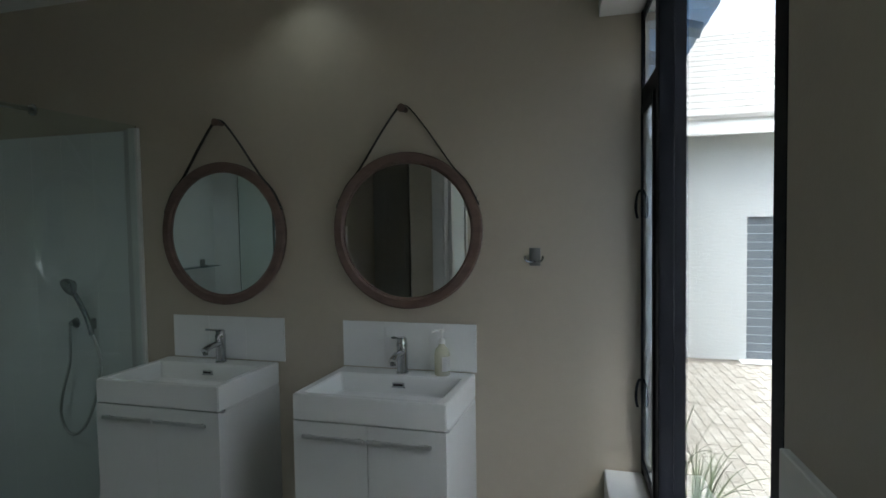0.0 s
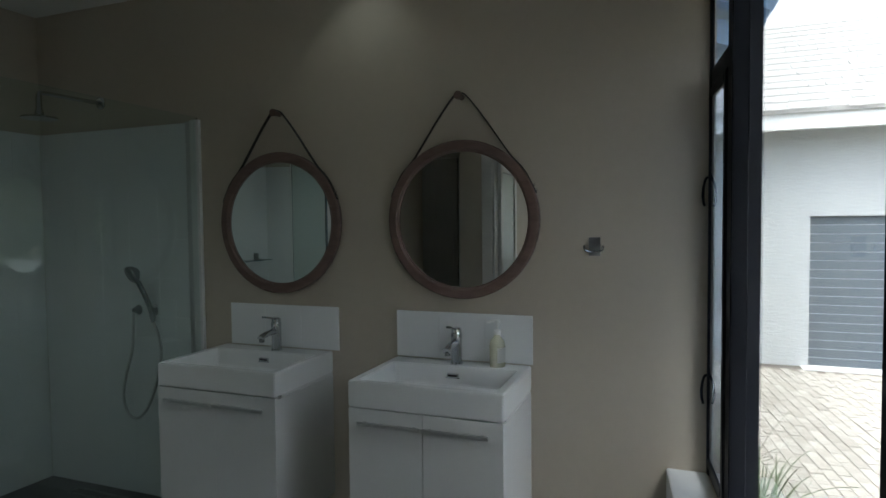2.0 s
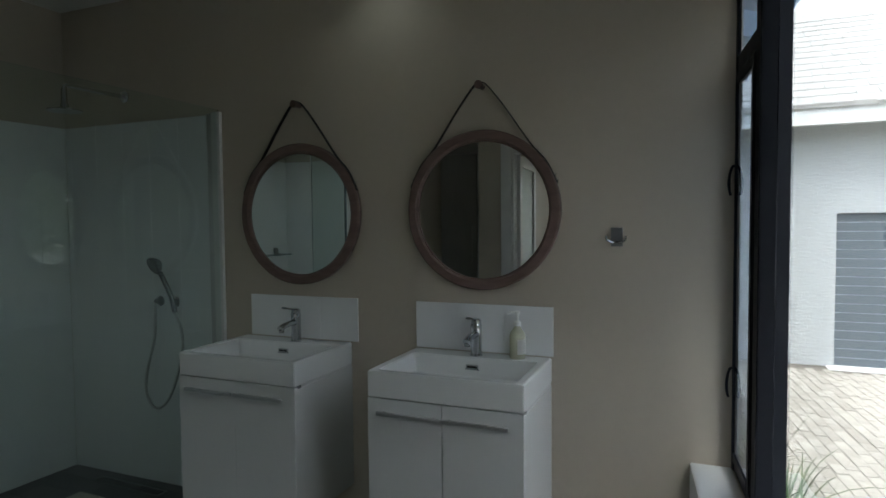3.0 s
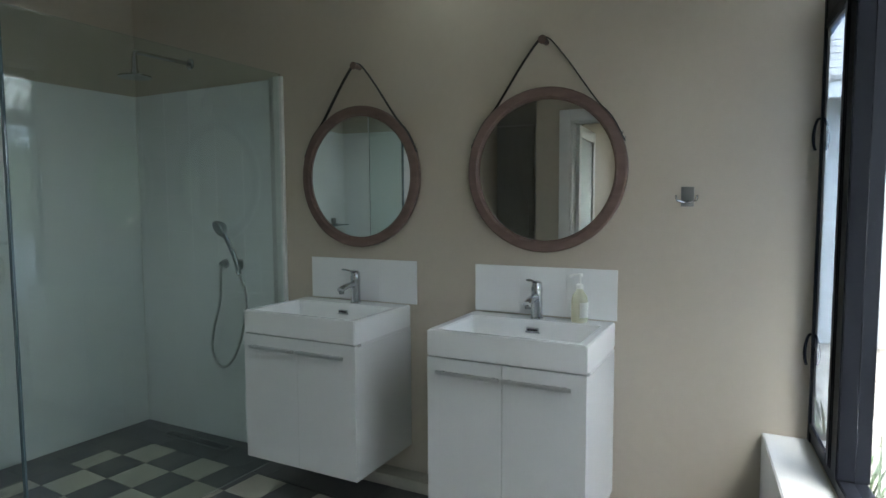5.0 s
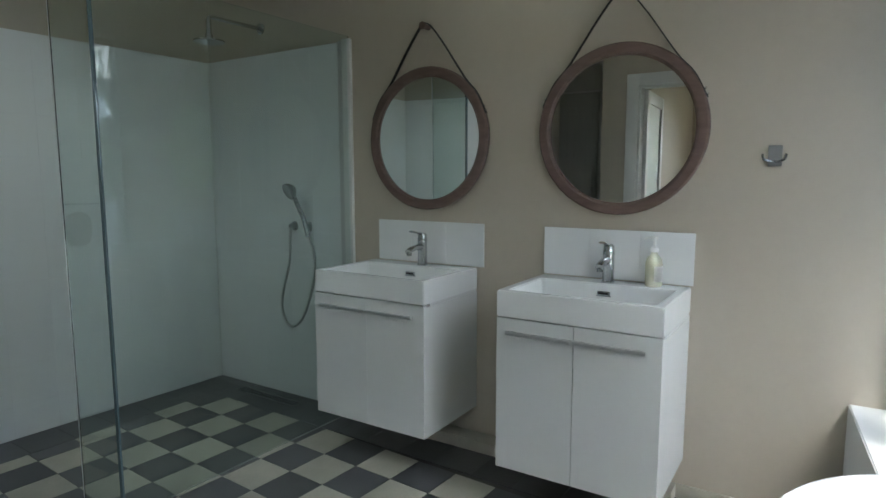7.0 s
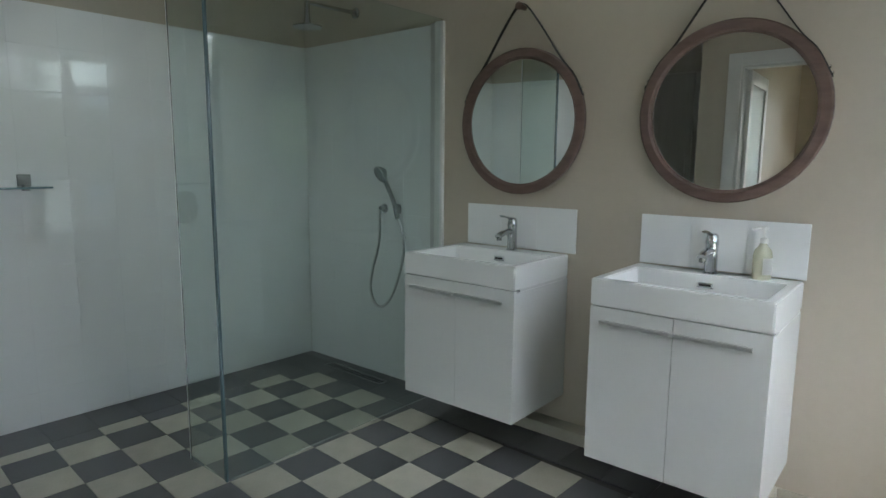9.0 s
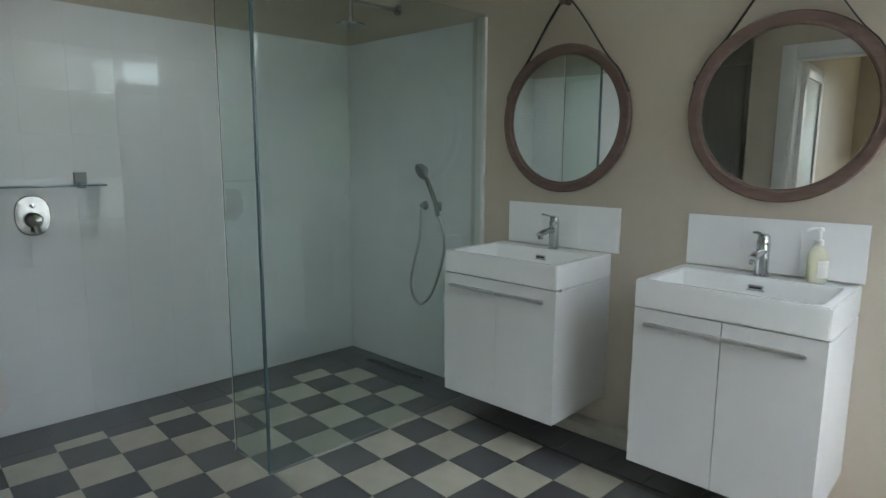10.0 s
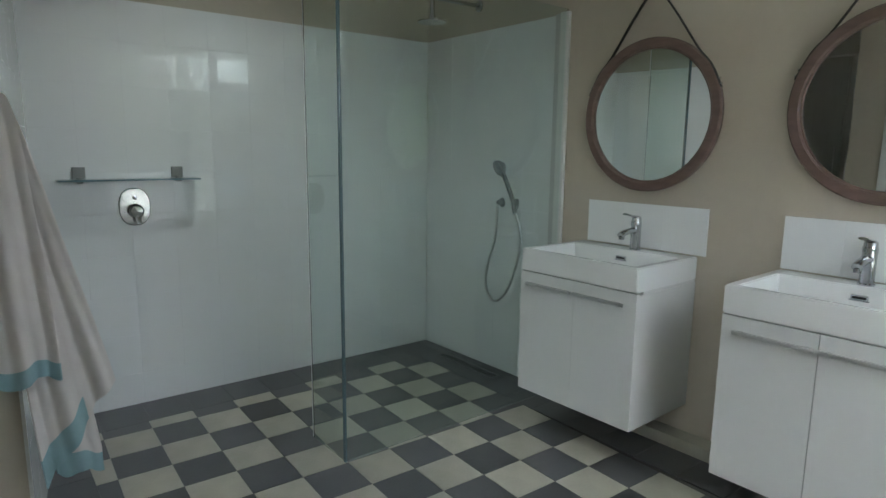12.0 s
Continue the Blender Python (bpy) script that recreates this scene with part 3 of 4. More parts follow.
p = part("glass_shelf", box((0.0, -0.30, -0.004), (0.11, 0.30, 0.004), 0.001), EDGE, sf, "thin green-edged glass")
for y in (-0.208, 0.214):
    bm = box((0, y - 0.026, 0.005), (0.016, y + 0.026, 0.058), 0.002)
    box((0, y - 0.012, -0.014), (0.05, y + 0.012, -0.004), 0.002, bm)
    box((0, y - 0.012, 0.004), (0.05, y + 0.012, 0.012), 0.002, bm)
    part("bracket", bm, DULL_M, sf)

drain = empty("shower_drain", "dark slotted linear drain in the shower floor", "drain", pose(-1.66, -0.11, 0, 0, 0, -1.4))
part("channel", box((-0.25, -0.035, -0.004), (0.25, 0.035, 0.0015), 0.001), GREY_M, drain, smooth=False)
# Black plates stand in for the shade inside the drain's openings.
for k in range(20):
    part("slot", box((-0.236 + k * 0.024, -0.024, 0.001), (-0.222 + k * 0.024, 0.024, 0.0022)), BLACK, drain, smooth=False)

# ---- towel on the nib wall's end ----
TX = NIB_E + 0.012
towel = empty("bath_towel", "cream bath towel with aqua bands hanging from a hook", "towel", pose(TX, 0, 0))


def drape(tl, tr, bl, br, x, ease, waves, depth, band, reach, seed):
    """A gathered sheet between two top and two foot corners (y, z); its end band runs over the first part, reach, of the foot."""
    rnd = random.Random(seed)
    ph = rnd.random() * 6
    nu, nv = 48, 64
    cloth, hem = bmesh.new(), bmesh.new()
    tl, tr, bl, br = (Vector(c) for c in (tl, tr, bl, br))
    grid = []
    for j in range(nv + 1):
        v = j / nv
        e = v ** ease
        row = []
        for i in range(nu + 1):
            u = i / nu
            top, foot = tl.lerp(tr, u), bl.lerp(br, u)
            y = top.x + (foot.x - top.x) * e + 0.006 * math.sin(5 * v + ph + 2 * u) * v
            z = top.y + (foot.y - top.y) * v + 0.010 * math.sin(9 * u + ph) * v
            ruck = math.sin(waves * 6.283 * u + ph + 0.9 * v) + 0.35 * math.sin(2.3 * waves * 6.283 * u + 2 * ph - 1.4 * v)
            row.append(Vector((x + depth * (0.30 + 0.70 * v) * (0.5 + 0.37 * ruck) + 0.004 * noise.noise(Vector((u * 6, v * 9, seed))), y, z)))
        grid.append(row)
    jb, ib = int(nv * (1 - band)), int(nu * reach)
    for bm_, want in ((cloth, False), (hem, True)):
        vs = {}
        for j in range(nv):
            for i in range(nu):
                if (j >= jb and i < ib) != want:
                    continue
                quad = [(j, i), (j, i + 1), (j + 1, i + 1), (j + 1, i)]
                for q in quad:
                    if q not in vs:
                        vs[q] = bm_.verts.new(grid[q[0]][q[1]])
                bm_.faces.new([vs[q] for q in quad])
        bmesh.ops.recalc_face_normals(bm_, faces=bm_.faces)
        bmesh.ops.solidify(bm_, geom=bm_.faces[:], thickness=0.005)
    return cloth, hem


for args in (((-2.31, 0.72), (-2.16, 0.60), (-2.262, 0.262), (-2.125, 0.245), 0.0, 1.0, 1.3, 0.025, 0.16, 1.0, 11),
             ((-2.37, 1.42), (-2.285, 1.40), (-2.292, 0.25), (-2.088, 0.56), 0.03, 0.9, 2.1, 0.045, 0.075, 0.62, 4),
             ((-2.43, 1.45), (-2.315, 1.43), (-2.40, 0.595), (-2.232, 0.615), 0.075, 0.32, 1.7, 0.045, 0.05, 1.0, 7)):
    cloth, hem = drape(*args)
    fold = part("fold", cloth, TOWEL, towel)
    part("band", hem, TOWEL_B, fold, "aqua woven end band")
rail = empty("towel_hook", "small dark metal towel hook on the nib wall", "hook", pose(NIB_E, -2.36, 1.43))
part("plate", box((0, -0.018, -0.02), (0.005, 0.018, 0.03), 0.002), FRAME_B, rail)
part("prong", sweep(smooth_path([(0.003, 0, 0), (0.05, 0, -0.008), (0.085, 0, 0.0), (0.095, 0, 0.022)], 5), 0.006, seg=10), FRAME_B, rail)

# Fixtures for all three, including the two added fill lamps.
for lx, ly, power in DOWNLIGHTS_AND_FILL:
    dl = empty("ceiling_downlight_and_fill", "small white surface-mounted ceiling downlight, two of three added as fill", "ceiling light", pose(lx, ly, TOP), "ceiling downlights")
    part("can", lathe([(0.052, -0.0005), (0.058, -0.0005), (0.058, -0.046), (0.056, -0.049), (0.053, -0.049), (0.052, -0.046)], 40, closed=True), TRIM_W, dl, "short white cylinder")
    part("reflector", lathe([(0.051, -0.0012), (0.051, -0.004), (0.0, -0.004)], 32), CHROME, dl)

# ---- bath ----
bath = empty("bathtub", "white oval-fronted bath under the window", "bathtub")
def bath_ring(bm, inset, z):
    pts = []
    cx, cy = 1.30, -1.235
    for k in range(33):
        th = math.pi / 2 + math.pi * k / 32
        a = (0.57 if math.sin(th) > 0 else 0.66) - inset
        y = cy + a * math.sin(th)
        pts.append((cx - K * (y + 0.5) + (0.43 - inset) * math.cos(th) - inset, y))
    return [bm.verts.new((x, y, z)) for x, y in pts]


bm = bmesh.new()
rings = [bath_ring(bm, i, z) for i, z in ((0.09, 0), (0.06, 0.12), (0.02, 0.43), (0.004, 0.525), (0.0, 0.540), (0.002, 0.554), (0.010, 0.560), (0.035, 0.560), (0.045, 0.554), (0.055, 0.525), (0.085, 0.29), (0.13, 0.16))]
bm.faces.new(rings[0][::-1])
for a, b in zip(rings, rings[1:]):
    for i in range(33):
        bm.faces.new((a[i], a[(i + 1) % 33], b[(i + 1) % 33], b[i]))
bm.faces.new(rings[-1])
part("shell", bm, CERAMIC, bath)

# ---- skirting, wardrobe ----
bm = box((-1.06, -0.09, 0), (0.58, -0.0005, 0.055), 0.002)
box((0.58, -0.012, 0), (east(0, -0.145), -0.0005, 0.055), 0.002, bm)
thing("baseboard", bm, TILE_L, "pale tile skirting along the vanity wall", "skirting", kind="structure")
ward = empty("wardrobe", "dark grey fitted wardrobe with tall doors", "wardrobe", pose(-1.48, -4.4, 0))
part("carcass", box((0.0, 0.0, 0), (0.86, 0.48, 2.55), 0.003), WARD, ward)
for i in range(2):
    d = part("door", box((0.004 + i * 0.428, 0.481, 0.08), (0.424 + i * 0.428, 0.50, 2.14), 0.002), WARD, ward)
    part("handle", box((0.37 + i * 0.10, 0.505, 0.95), (0.38 + i * 0.10, 0.52, 1.35), 0.002), SATIN, d, "slim upright handle")
part("top_door", box((0.004, 0.481, 2.155), (0.856, 0.50, 2.54), 0.002), WARD, ward)
part("top_trim", box((0.0, 0.481, 2.143), (0.86, 0.503, 2.152)), SATIN, ward)

# ---- outdoors ----
GZ = -0.585
bm = bmesh.new()
bmesh.ops.create_grid(bm, x_segments=60, y_segments=60, size=300)
bmesh.ops.translate(bm, verts=bm.verts[:], vec=(0, 0, GZ - 0.03))
thing("ground", bm, GROUND, "earth and lawn reaching the horizon", "ground", kind="structure", smooth=False)
paving = thing("pavement", box((1.45, -4.0, GZ - 0.1), (8.0, 7.0, GZ - 0.006)), SAND, "sunlit tan brick-paved yard", "pavement", kind="structure", smooth=False)

FY = 7.0
garage = empty("garage_building", "white bagged-brick garage wing with shingled roof", "building", pose(0, FY, GZ))
GX0, GZ1 = 2.92, 1.475 - GZ
bm = box((-1.5, 0, 0), (GX0, 0.25, 3.30))
box((GX0, 0, GZ1), (GX0 + 2.6, 0.25, 3.30), bm=bm)
box((GX0 + 2.6, 0, 0), (9.0, 0.25, 3.30), bm=bm)
box((-1.5, 0.25, 0), (-1.25, 6.0, 3.30), bm=bm)
box((8.75, 0.25, 0), (9.0, 6.0, 3.30), bm=bm)
box((-1.25, 5.75, 0), (8.75, 6.0, 3.30), bm=bm)
part("wall", bm, BAGGED, garage, "white bagged brick", smooth=False)
# White backing in the joints stands in for highlights along panel edges.
gd = part("garage_door", box((GX0, 0.06, 0.0), (GX0 + 2.6, 0.10, GZ1)), FASCIA, garage, "grey horizontal panelled roller door", smooth=False)
n = 17
for i in range(n):
    h = GZ1 / n
    part("panel", box((GX0 + 0.002, 0.052, i * h + 0.004), (GX0 + 2.598, 0.062, (i + 1) * h - 0.004), 0.002, seg=1), SHUT, gd, smooth=False)
part("threshold", box((GX0 - 0.1, -0.25, 0), (GX0 + 2.7, 0.05, 0.012)), FASCIA, garage, "pale concrete threshold", smooth=False)
part("fascia", box((-1.9, -0.42, 3.185), (9.4, -0.39, 3.425), 0.004), FASCIA, garage, "white painted fascia board")
part("soffit", box((-1.9, -0.39, 3.225), (9.4, 0.0, 3.255)), FASCIA, garage, smooth=False)
bm = bmesh.new()
SL = math.tan(radians(33))
prism([(-1.9, -0.46), (9.4, -0.46), (9.4, 3.1), (-1.9, 3.1)], 0, 0.04, bm)
for v in bm.verts:
    v.co.z += 3.395 + (v.co.y + 0.46) * SL
own = box((-1.9, 3.1, 0), (9.4, 6.66, 0.04))
for v in own.verts:
    v.co.z += 3.395 + (3.1 + 0.46) * SL - (v.co.y - 3.1) * SL
join(bm, own)
roof = part("roof", bm, SLATE, garage, "pale weathered shingle roof", smooth=False)
rnd = random.Random(4)
verts, faces = [], []
for r in range(15):
    y0 = -0.46 + r * 0.20
    x = -1.9 + (r % 2) * 0.11
    while x < 7.0:
        w = 0.20 + rnd.random() * 0.06
        t = 0.008 + rnd.random() * 0.008
        ya = y0 - rnd.random() * 0.018
        b = len(verts)
        for (xx, yy, dz) in ((x, ya, 0.042), (x + w - 0.008, ya, 0.042), (x + w - 0.008, y0 + 0.21, 0.041), (x, y0 + 0.21, 0.041), (x, ya, 0.042 + t + 0.006), (x + w - 0.008, ya, 0.042 + t + 0.006), (x + w - 0.008, y0 + 0.21, 0.046), (x, y0 + 0.21, 0.046)):
            verts.append((xx, yy, 3.395 + (yy + 0.46) * SL + dz))
        faces += [(b, b + 1, b + 5, b + 4), (b + 1, b + 2, b + 6, b + 5), (b + 3, b, b + 4, b + 7), (b + 4, b + 5, b + 6, b + 7)]
        x += w
me = bpy.data.meshes.new("shingles")
me.from_pydata(verts, [], faces)
me.materials.append(SLATE)
shg = tagged(new("shingles", me), kind="stuff")
shg.parent = roof

wing = empty("house_wing", "own house wing with overhanging sheet roof", "building", pose(0, 0.2, GZ))
part("wall", box((-2.42, 0.002, 0), (1.30, 4.6, 3.4)), BAGGED, wing, smooth=False)
bm = bmesh.new()
edge = lambda y: 1.945 - 0.055 * y
vs = []
for j, y in enumerate([-4.2 + 9.0 * k / 120 for k in range(121)]):
    rip = 0.004 * math.cos(j * math.pi / 2)
    vs.append([bm.verts.new((1.0 + (edge(y + 0.2) - 1.0) * s, y, 3.50 + 0.28 * (1 - s) + rip)) for s in (0, 0.5, 1)])
for a, b in zip(vs, vs[1:]):
    for i in range(2):
        bm.faces.new((a[i], a[i + 1], b[i + 1], b[i]))
bmesh.ops.solidify(bm, geom=bm.faces[:], thickness=0.02)
part("roof_sheet", bm, EAVE, wing, "corrugated roof overhang with flare blue in its colour")
for k in range(9):
    y = -3.8 + 1.0 * k
    part("rafter", sweep([(1.02, y, 3.66), (edge(y + 0.2) - 0.05, y, 3.425)], 0.025, 0.06, 4), EAVE, wing)
bm = box((-2.6, -6.6, 3.45), (1.2, 4.7, 3.60))
part("roof", bm, EAVE, wing, smooth=False)


def strap_plant(x, y, seed, n=34):
    rnd = random.Random(seed)
    bm = bmesh.new()
    for i in range(n):
        a = rnd.random() * 6.283
        ln, lean, w = 0.40 + rnd.random() * 0.38, 0.25 + rnd.random() * 0.65, 0.0045 + rnd.random() * 0.006
        base = Vector((rnd.uniform(-0.06, 0.06), rnd.uniform(-0.06, 0.06), 0))
        d, s = Vector((math.cos(a), math.sin(a), 0)), Vector((-math.sin(a), math.cos(a), 0))
        prev = None
        for k in range(8):
            t = k / 7
            c = base + d * (ln * lean * t ** 1.3) + Vector((0, 0, ln * (1.25 * t - 0.75 * lean * t * t)))
            ww = w * (1 - t ** 3) + 0.0006
            cur = [bm.verts.new(c - s * ww + Vector((0, 0, 0.003))), bm.verts.new(c), bm.verts.new(c + s * ww + Vector((0, 0, 0.003)))]
            if prev:
                bm.faces.new((prev[0], prev[1], cur[1], cur[0]))
                bm.faces.new((prev[1], prev[2], cur[2], cur[1]))
            prev = cur
    ob = thing("strappy_plant", bm, LEAF, "clump of long arching strappy green leaves", "plant", "plants by the window")
    ob.location = (x, y, GZ - 0.02)


strap_plant(1.66, 1.75, 1, 22)
strap_plant(1.62, 1.15, 2)
strap_plant(1.58, 2.4, 3, 26)
thing("boundary_wall", box((9.5, -15, GZ - 0.1), (9.7, 11.0, 0.75), 0.01), PLASTER, "white plastered boundary wall across the yard", "wall", kind="structure")


def tree(x, y, h, seed):
    rnd = random.Random(seed)
    t = empty("tree", "leafy green tree behind the boundary wall, southern ones added to block sky", "tree", pose(x, y, GZ - 0.05), "trees behind the wall")
    bm = sweep(smooth_path([(0, 0, 0), (0.05, 0.03, h * 0.25), (-0.04, 0.05, h * 0.5), (0.06, 0, h * 0.8)], 5), 0.16, seg=10, taper=[1 - 0.045 * i for i in range(16)])
    ends = []
    for i in range(9):
        a, z = i * 2.4 + rnd.random(), h * (0.35 + 0.05 * i)
        L = h * (0.34 - 0.016 * i)
        e = Vector((math.cos(a) * L, math.sin(a) * L, z + L * 0.55))
        sweep(smooth_path([(0, 0, z), tuple(e * 0.5 + Vector((0, 0, z * 0.52))), tuple(e)], 4), 0.05, seg=6, bm=bm, taper=[1 - 0.09 * k for k in range(9)])
        ends.append(e)
    part("trunk", bm, BARK, t)
    verts, faces = [], []
    clumps = [Vector((rnd.gauss(0, 1.0), rnd.gauss(0, 1.3), h * rnd.uniform(0.2, 0.6))) for _ in range(10)] + [e + Vector((rnd.gauss(0, 0.5), rnd.gauss(0, 0.5), rnd.gauss(0, 0.4))) for e in ends for _ in range(5)] + [Vector((rnd.gauss(0, 0.8), rnd.gauss(0, 0.8), h * rnd.uniform(0.55, 1))) for _ in range(14)]
    for c in clumps:
        r = rnd.uniform(0.3, 0.7)
        for _ in range(55):
            p = c + Vector((rnd.gauss(0, r * 0.6), rnd.gauss(0, r * 0.6), rnd.gauss(0, r * 0.45)))
            q = Euler((rnd.uniform(-1, 1), rnd.uniform(-1, 1), rnd.random() * 6.3)).to_matrix()
            s = rnd.uniform(0.05, 0.11)
            b = len(verts)
            verts += [tuple(p + q @ Vector(o)) for o in ((-s, 0, 0), (0, -s * 0.45, 0.01), (s, 0, 0), (0, s * 0.45, 0.01))]
            faces.append((b, b + 1, b + 2, b + 3))
    me = bpy.data.meshes.new("crown")
    me.from_pydata(verts, [], faces)
    me.materials.append(TLEAF)
    cr = new("crown", me)
    cr.parent = t


# The four tall southern trees are unseen, added to block sky light.
for i, (x, y, h) in enumerate(((11.2, -0.6, 4.6), (10.95, 0.2, 4.2), (11.2, 5.5, 5.6), (11.6, -2.8, 9.0), (12.0, 7.4, 4.4), (10.9, -5.6, 9.8), (11.6, 10.0, 4.4), (11.2, -8.4, 10.2), (11.5, -11.4, 10.0))):
    tree(x, y, h, 20 + i)

# Unseen hedge, added to darken reflected outdoors; taller southwards to block sky.
rnd = random.Random(31)
verts, faces = [], []
for k in range(42000):
    y = rnd.uniform(-15, 11)
    p = Vector((10.0 + abs(rnd.gauss(0, 0.35)), y, GZ + 0.4 + (2.7 if y > -2 else 5.6) * rnd.random() ** 0.7))
    p.z -= 0.5 * max(0.0, noise.noise(Vector((p.y * 0.9, 3, 1)))) * (p.z > 1.0)
    q = Euler((rnd.uniform(0.6, 2.4), rnd.uniform(-0.8, 0.8), rnd.gauss(1.57, 0.7))).to_matrix()
    s = rnd.uniform(0.07, 0.14)
    n0 = len(verts)
    verts += [tuple(p + q @ Vector(o)) for o in ((-s, 0, 0), (0, -s * 0.6, 0.02), (s, 0, 0), (0, s * 0.6, 0.02))]
    faces.append((n0, n0 + 1, n0 + 2, n0 + 3))
me = bpy.data.meshes.new("hedge")
me.from_pydata(verts, [], faces)
me.materials.append(TLEAF)
tagged(new("hedge", me), "dense green unseen hedge behind the white boundary wall, added to dim reflections", "hedge", kind="stuff")

# ---- wall and floor tiles ----
def shared(cache, key, build, material):
    if key not in cache:
        cache[key] = mesh_of("tile", build(), material, True)
    return cache[key]


def lay_tile(parent, me, loc):
    ob = new("tile", me)
    ob.parent = parent
    ob.location = loc
    return ob


TILE_TOP, cache = 1.945, {}
zs = [0.0] + [0.16 + 0.2 * i for i in range(9)] + [TILE_TOP]


def wall_tiles(parent, name, a0, a1, start, axis, at, sign):
    """Square tiles over a stretch of wall; axis 0: along x, 1: along y."""
    lines = [a0] + [start + 0.2 * i for i in range(-20, 21) if a0 + 0.01 < start + 0.2 * i < a1 - 0.01] + [a1]
    g = [None, None]
    lo, hi = [0, 0, 0], [0, 0, TILE_TOP - 0.001]
    lo[axis], hi[axis] = a0, a1
    o = 1 - axis
    lo[o], hi[o] = sorted((at, at + sign * 0.0092))
    part(name, box(lo, hi), GROUT_W, parent, smooth=False)
    for i in range(len(lines) - 1):
        for j in range(len(zs) - 1):
            w, h = round(lines[i + 1] - lines[i] - 0.0006, 4), round(zs[j + 1] - zs[j] - 0.0006, 4)
            def build():
                l2, h2 = [0, 0, 0], [0, 0, h]
                h2[axis] = w
                l2[o], h2[o] = sorted((0, sign * 0.008))
                return box(l2, h2, 0.0005, seg=1)
            me = shared(cache, (axis, sign, w, h), build, TILE_W)
            loc = [0, 0, zs[j] + 0.0003]
            loc[axis], loc[o] = lines[i] + 0.0003, at + sign * 0.002
            lay_tile(parent, me, loc)


wall_tiles(wall_w, "grout", -2.2, -0.010, -1.165, 1, 0.0, 1)
wall_tiles(wall_n, "grout", -2.193, -1.150, -1.150, 0, 0.0, -1)
wall_tiles(nib, "grout", -1.10, 0.0, 0.0, 0, 0.0, 1)

# dado on the east wall
dado = thing("dado_backing", prism([(east(WIN_S - 0.02, -0.006), WIN_S - 0.02), (east(WIN_S - 0.02, -0.0005), WIN_S - 0.02), (east(-3.09, -0.0005), -3.09), (east(-3.09, -0.006), -3.09)], 0, 1.168), GROUT_W, "white tiled dado on the window wall", "tiling", kind="structure", smooth=False)
for i in range(8):
    for j in range(6):
        y0, y1 = WIN_S - 0.021 - 0.2 * i, WIN_S - 0.019 - 0.2 * (i + 1)
        z0, z1 = 0.001 + 0.195 * j, 0.195 * (j + 1) - 0.001
        part("tile", prism([(east(y0, -0.013), y0), (east(y0, -0.005), y0), (east(y1, -0.005), y1), (east(y1, -0.013), y1)], z0, z1, bevel=0.0012), TILE_W, dado)

# floor: rotated chequerboard inside a dark border
TURN, CX, CY, P = radians(-1.8), -0.890, -0.847, 0.2005
BX, BN, BS = -2.012, -0.238, -2.105
def laid(x, y):
    """The floor's own square frame, turned a little against the vanity wall."""
    u, v = (x + 1.98) * 0.99, (y + 0.238) * 0.99
    c, s = math.cos(radians(-1.4)), math.sin(radians(-1.4))
    return (-1.945 + u * c - v * s, -0.246 + u * s + v * c)


def floor_piece(poly, material):
    poly = [laid(*p) for p in poly]
    c = Vector((sum(p[0] for p in poly) / len(poly), sum(p[1] for p in poly) / len(poly)))
    q = [(c.x + (x - c.x) * 0.992, c.y + (y - c.y) * 0.992) for x, y in poly]
    bm = prism([(x - c.x, y - c.y) for x, y in q], -0.008, 0.0, bevel=0.0009)
    ob = new("tile", mesh_of("tile", bm, material, True))
    ob.parent = floor_ob
    ob.location = (c.x, c.y, 0)


ca, sa = math.cos(TURN), math.sin(TURN)
for i in range(-7, 13):
    for j in range(-12, 5):
        poly = [(CX + P * (u * ca - v * sa), CY + P * (u * sa + v * ca)) for u, v in ((i, j), (i + 1, j), (i + 1, j + 1), (i, j + 1))]
        poly = clip_poly(poly, 0, BX, True)
        poly = poly and clip_poly(poly, 1, BN, False)
        if poly and sum(p[0] for p in poly) / len(poly) < NIB_E + 0.1:
            poly = clip_poly(poly, 1, BS, True)
        else:
            poly = poly and clip_poly(poly, 1, SOUTH, True)
        poly = poly and clip_poly(poly, 0, 1.52, False)
        if not poly or len(poly) < 3:
            continue
        xs, ys = [p[0] for p in poly], [p[1] for p in poly]
        if max(xs) - min(xs) < 0.04 or max(ys) - min(ys) < 0.04:
            continue
        floor_piece(poly, TILE_L if (i + j) % 2 else TILE_D)
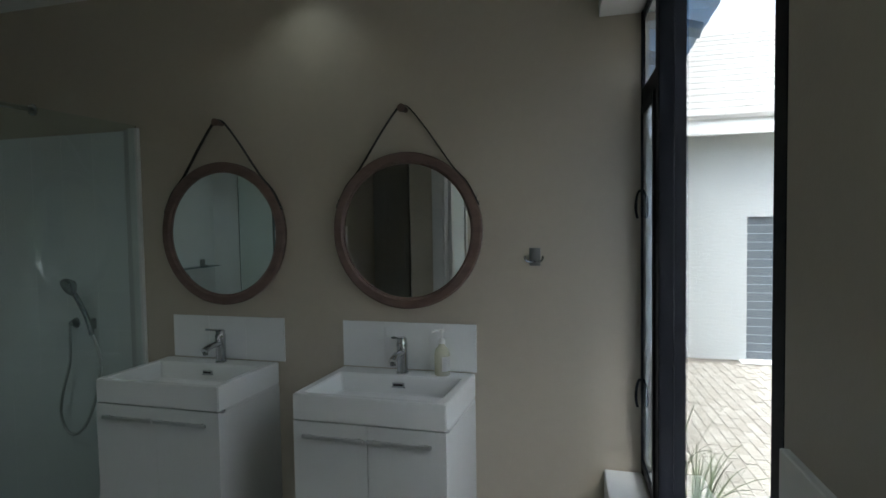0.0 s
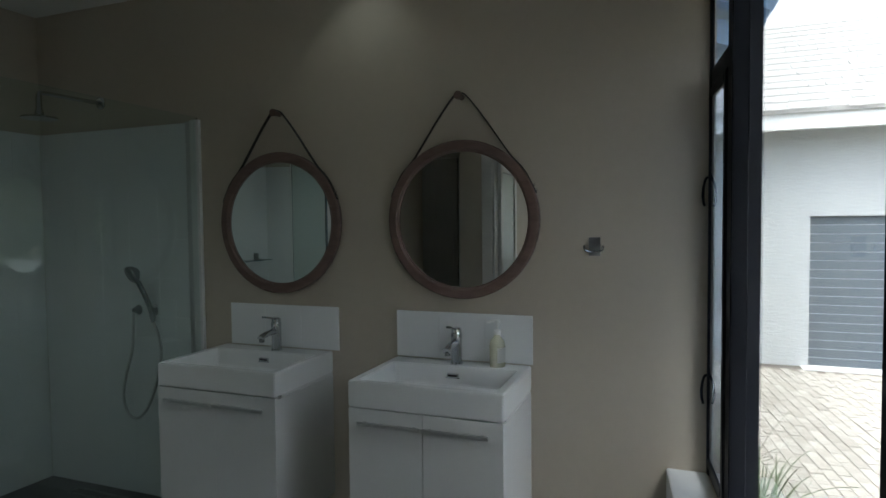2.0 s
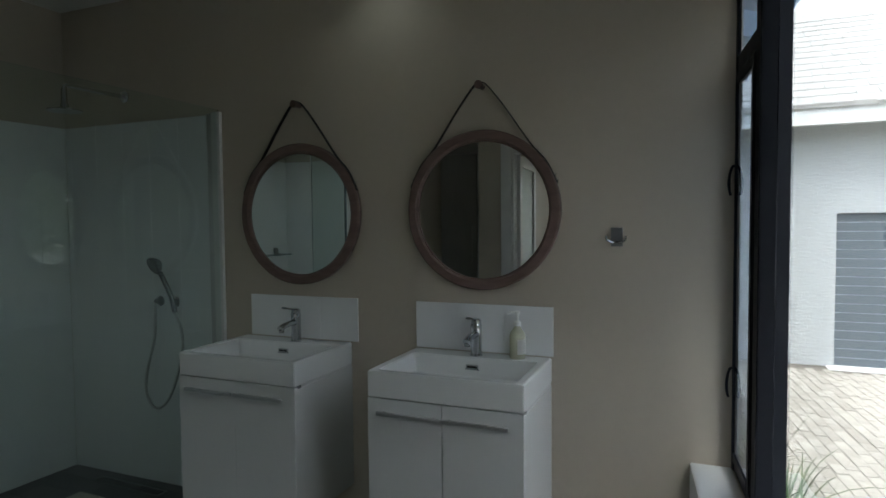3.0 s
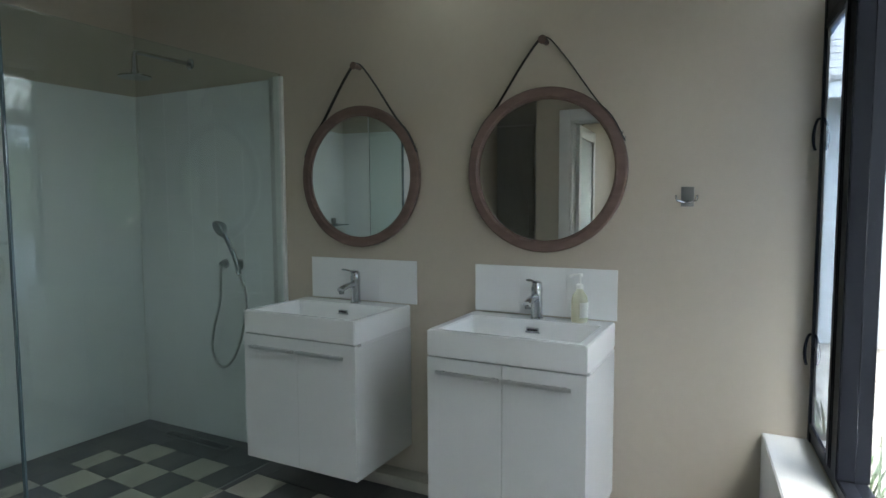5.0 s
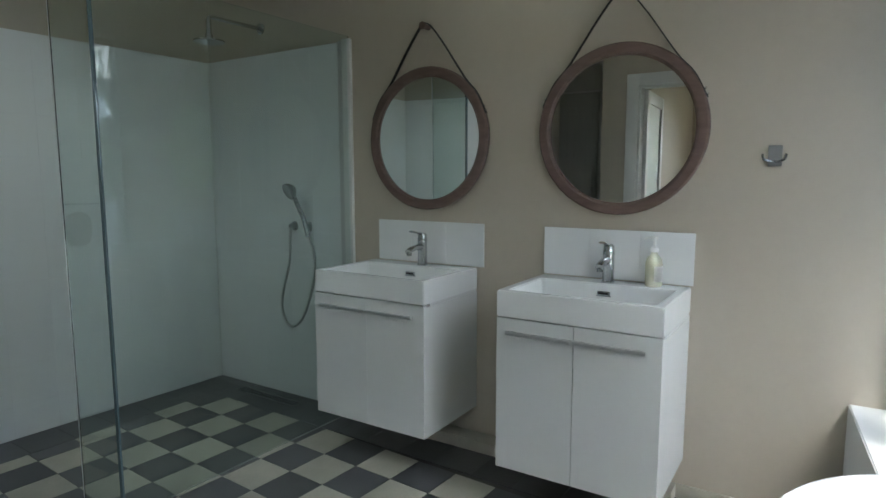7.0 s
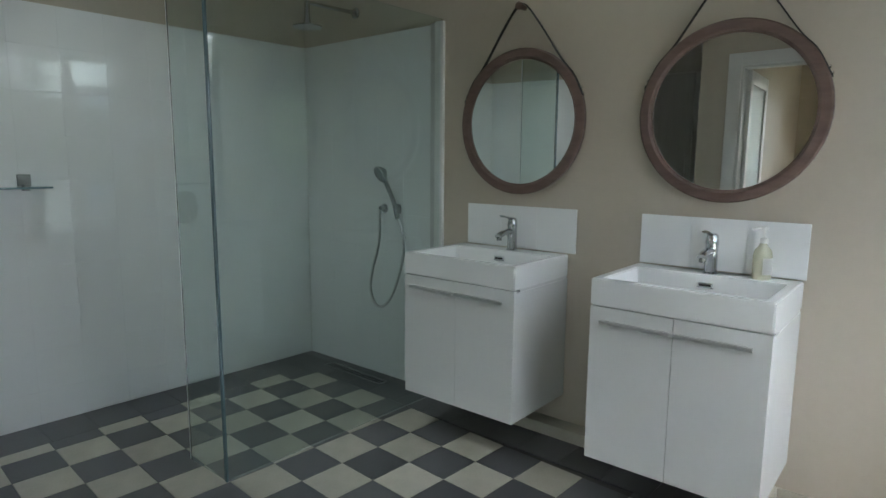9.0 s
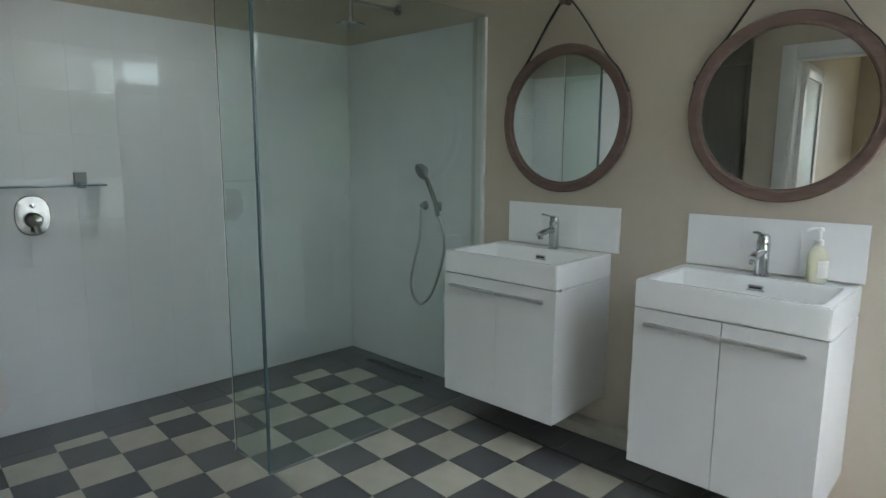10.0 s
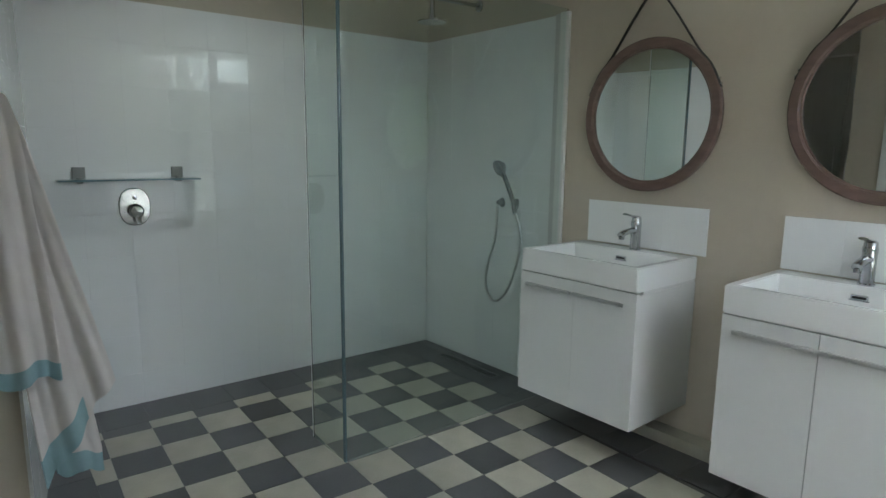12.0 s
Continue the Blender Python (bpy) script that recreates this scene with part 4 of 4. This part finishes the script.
for k in range(11):
    y0, y1 = -0.2 * k - 0.0, -0.2 * (k + 1)
    floor_piece([(WEST - 0.04, y0), (BX, y0), (BX, y1), (WEST - 0.04, y1)], TILE_D)
for k in range(18):
    x0 = BX + 0.2 * k
    floor_piece([(x0, BN), (x0 + 0.2, BN), (x0 + 0.2, 0.06), (x0, 0.06)], TILE_D)
for k in range(4):
    x0 = BX + 0.2 * k
    floor_piece([(x0, BS), (x0 + 0.2, BS), (x0 + 0.2, NIB_Y), (x0, NIB_Y)], TILE_D)

# pavers in straight courses along the house
ang = radians(5.5)
ca, sa = math.cos(ang), math.sin(ang)
pv = mesh_of("paver", box((-0.0488, -0.0972, -0.03), (0.0488, 0.0972, 0.0), 0.004, seg=1), PAVER, True)
near, fv, ff, rnd = 0, [], [], random.Random(8)
for i in range(-24, 56):
    for j in range(-36, 30):
        u, v = i * 0.102 + rnd.uniform(-0.004, 0.004), j * 0.2 + (i % 2) * 0.1
        x, y = 3.0 + u * ca - v * sa, 2.5 + u * sa + v * ca
        if not (1.66 < x < 7.9 and -3.9 < y < 6.7):
            continue
        dz = rnd.uniform(-0.004, 0.003)
        if x < 2.75 and 2.6 < y < 6.6 and near < 300:
            ob = new("paver", pv)
            ob.parent = paving
            ob.location, ob.rotation_euler = (x, y, GZ + dz), (0, 0, ang + rnd.uniform(-0.012, 0.012))
            near += 1
        else:
            b0 = len(fv)
            for px, py in ((-0.0488, -0.0972), (0.0488, -0.0972), (0.0488, 0.0972), (-0.0488, 0.0972)):
                for z, k in ((-0.03, 1), (dz, 0.97)):
                    fv.append((x + px * k * ca - py * k * sa, y + px * k * sa + py * k * ca, GZ + z))
            ff += [(b0 + 1, b0 + 3, b0 + 5, b0 + 7), (b0, b0 + 2, b0 + 3, b0 + 1), (b0 + 2, b0 + 4, b0 + 5, b0 + 3), (b0 + 4, b0 + 6, b0 + 7, b0 + 5), (b0 + 6, b0, b0 + 1, b0 + 7)]
me = bpy.data.meshes.new("pavers")
me.from_pydata(fv, [], ff)
me.materials.append(PAVER)
pave = tagged(new("pavers", me), kind="stuff")
pave.parent = paving
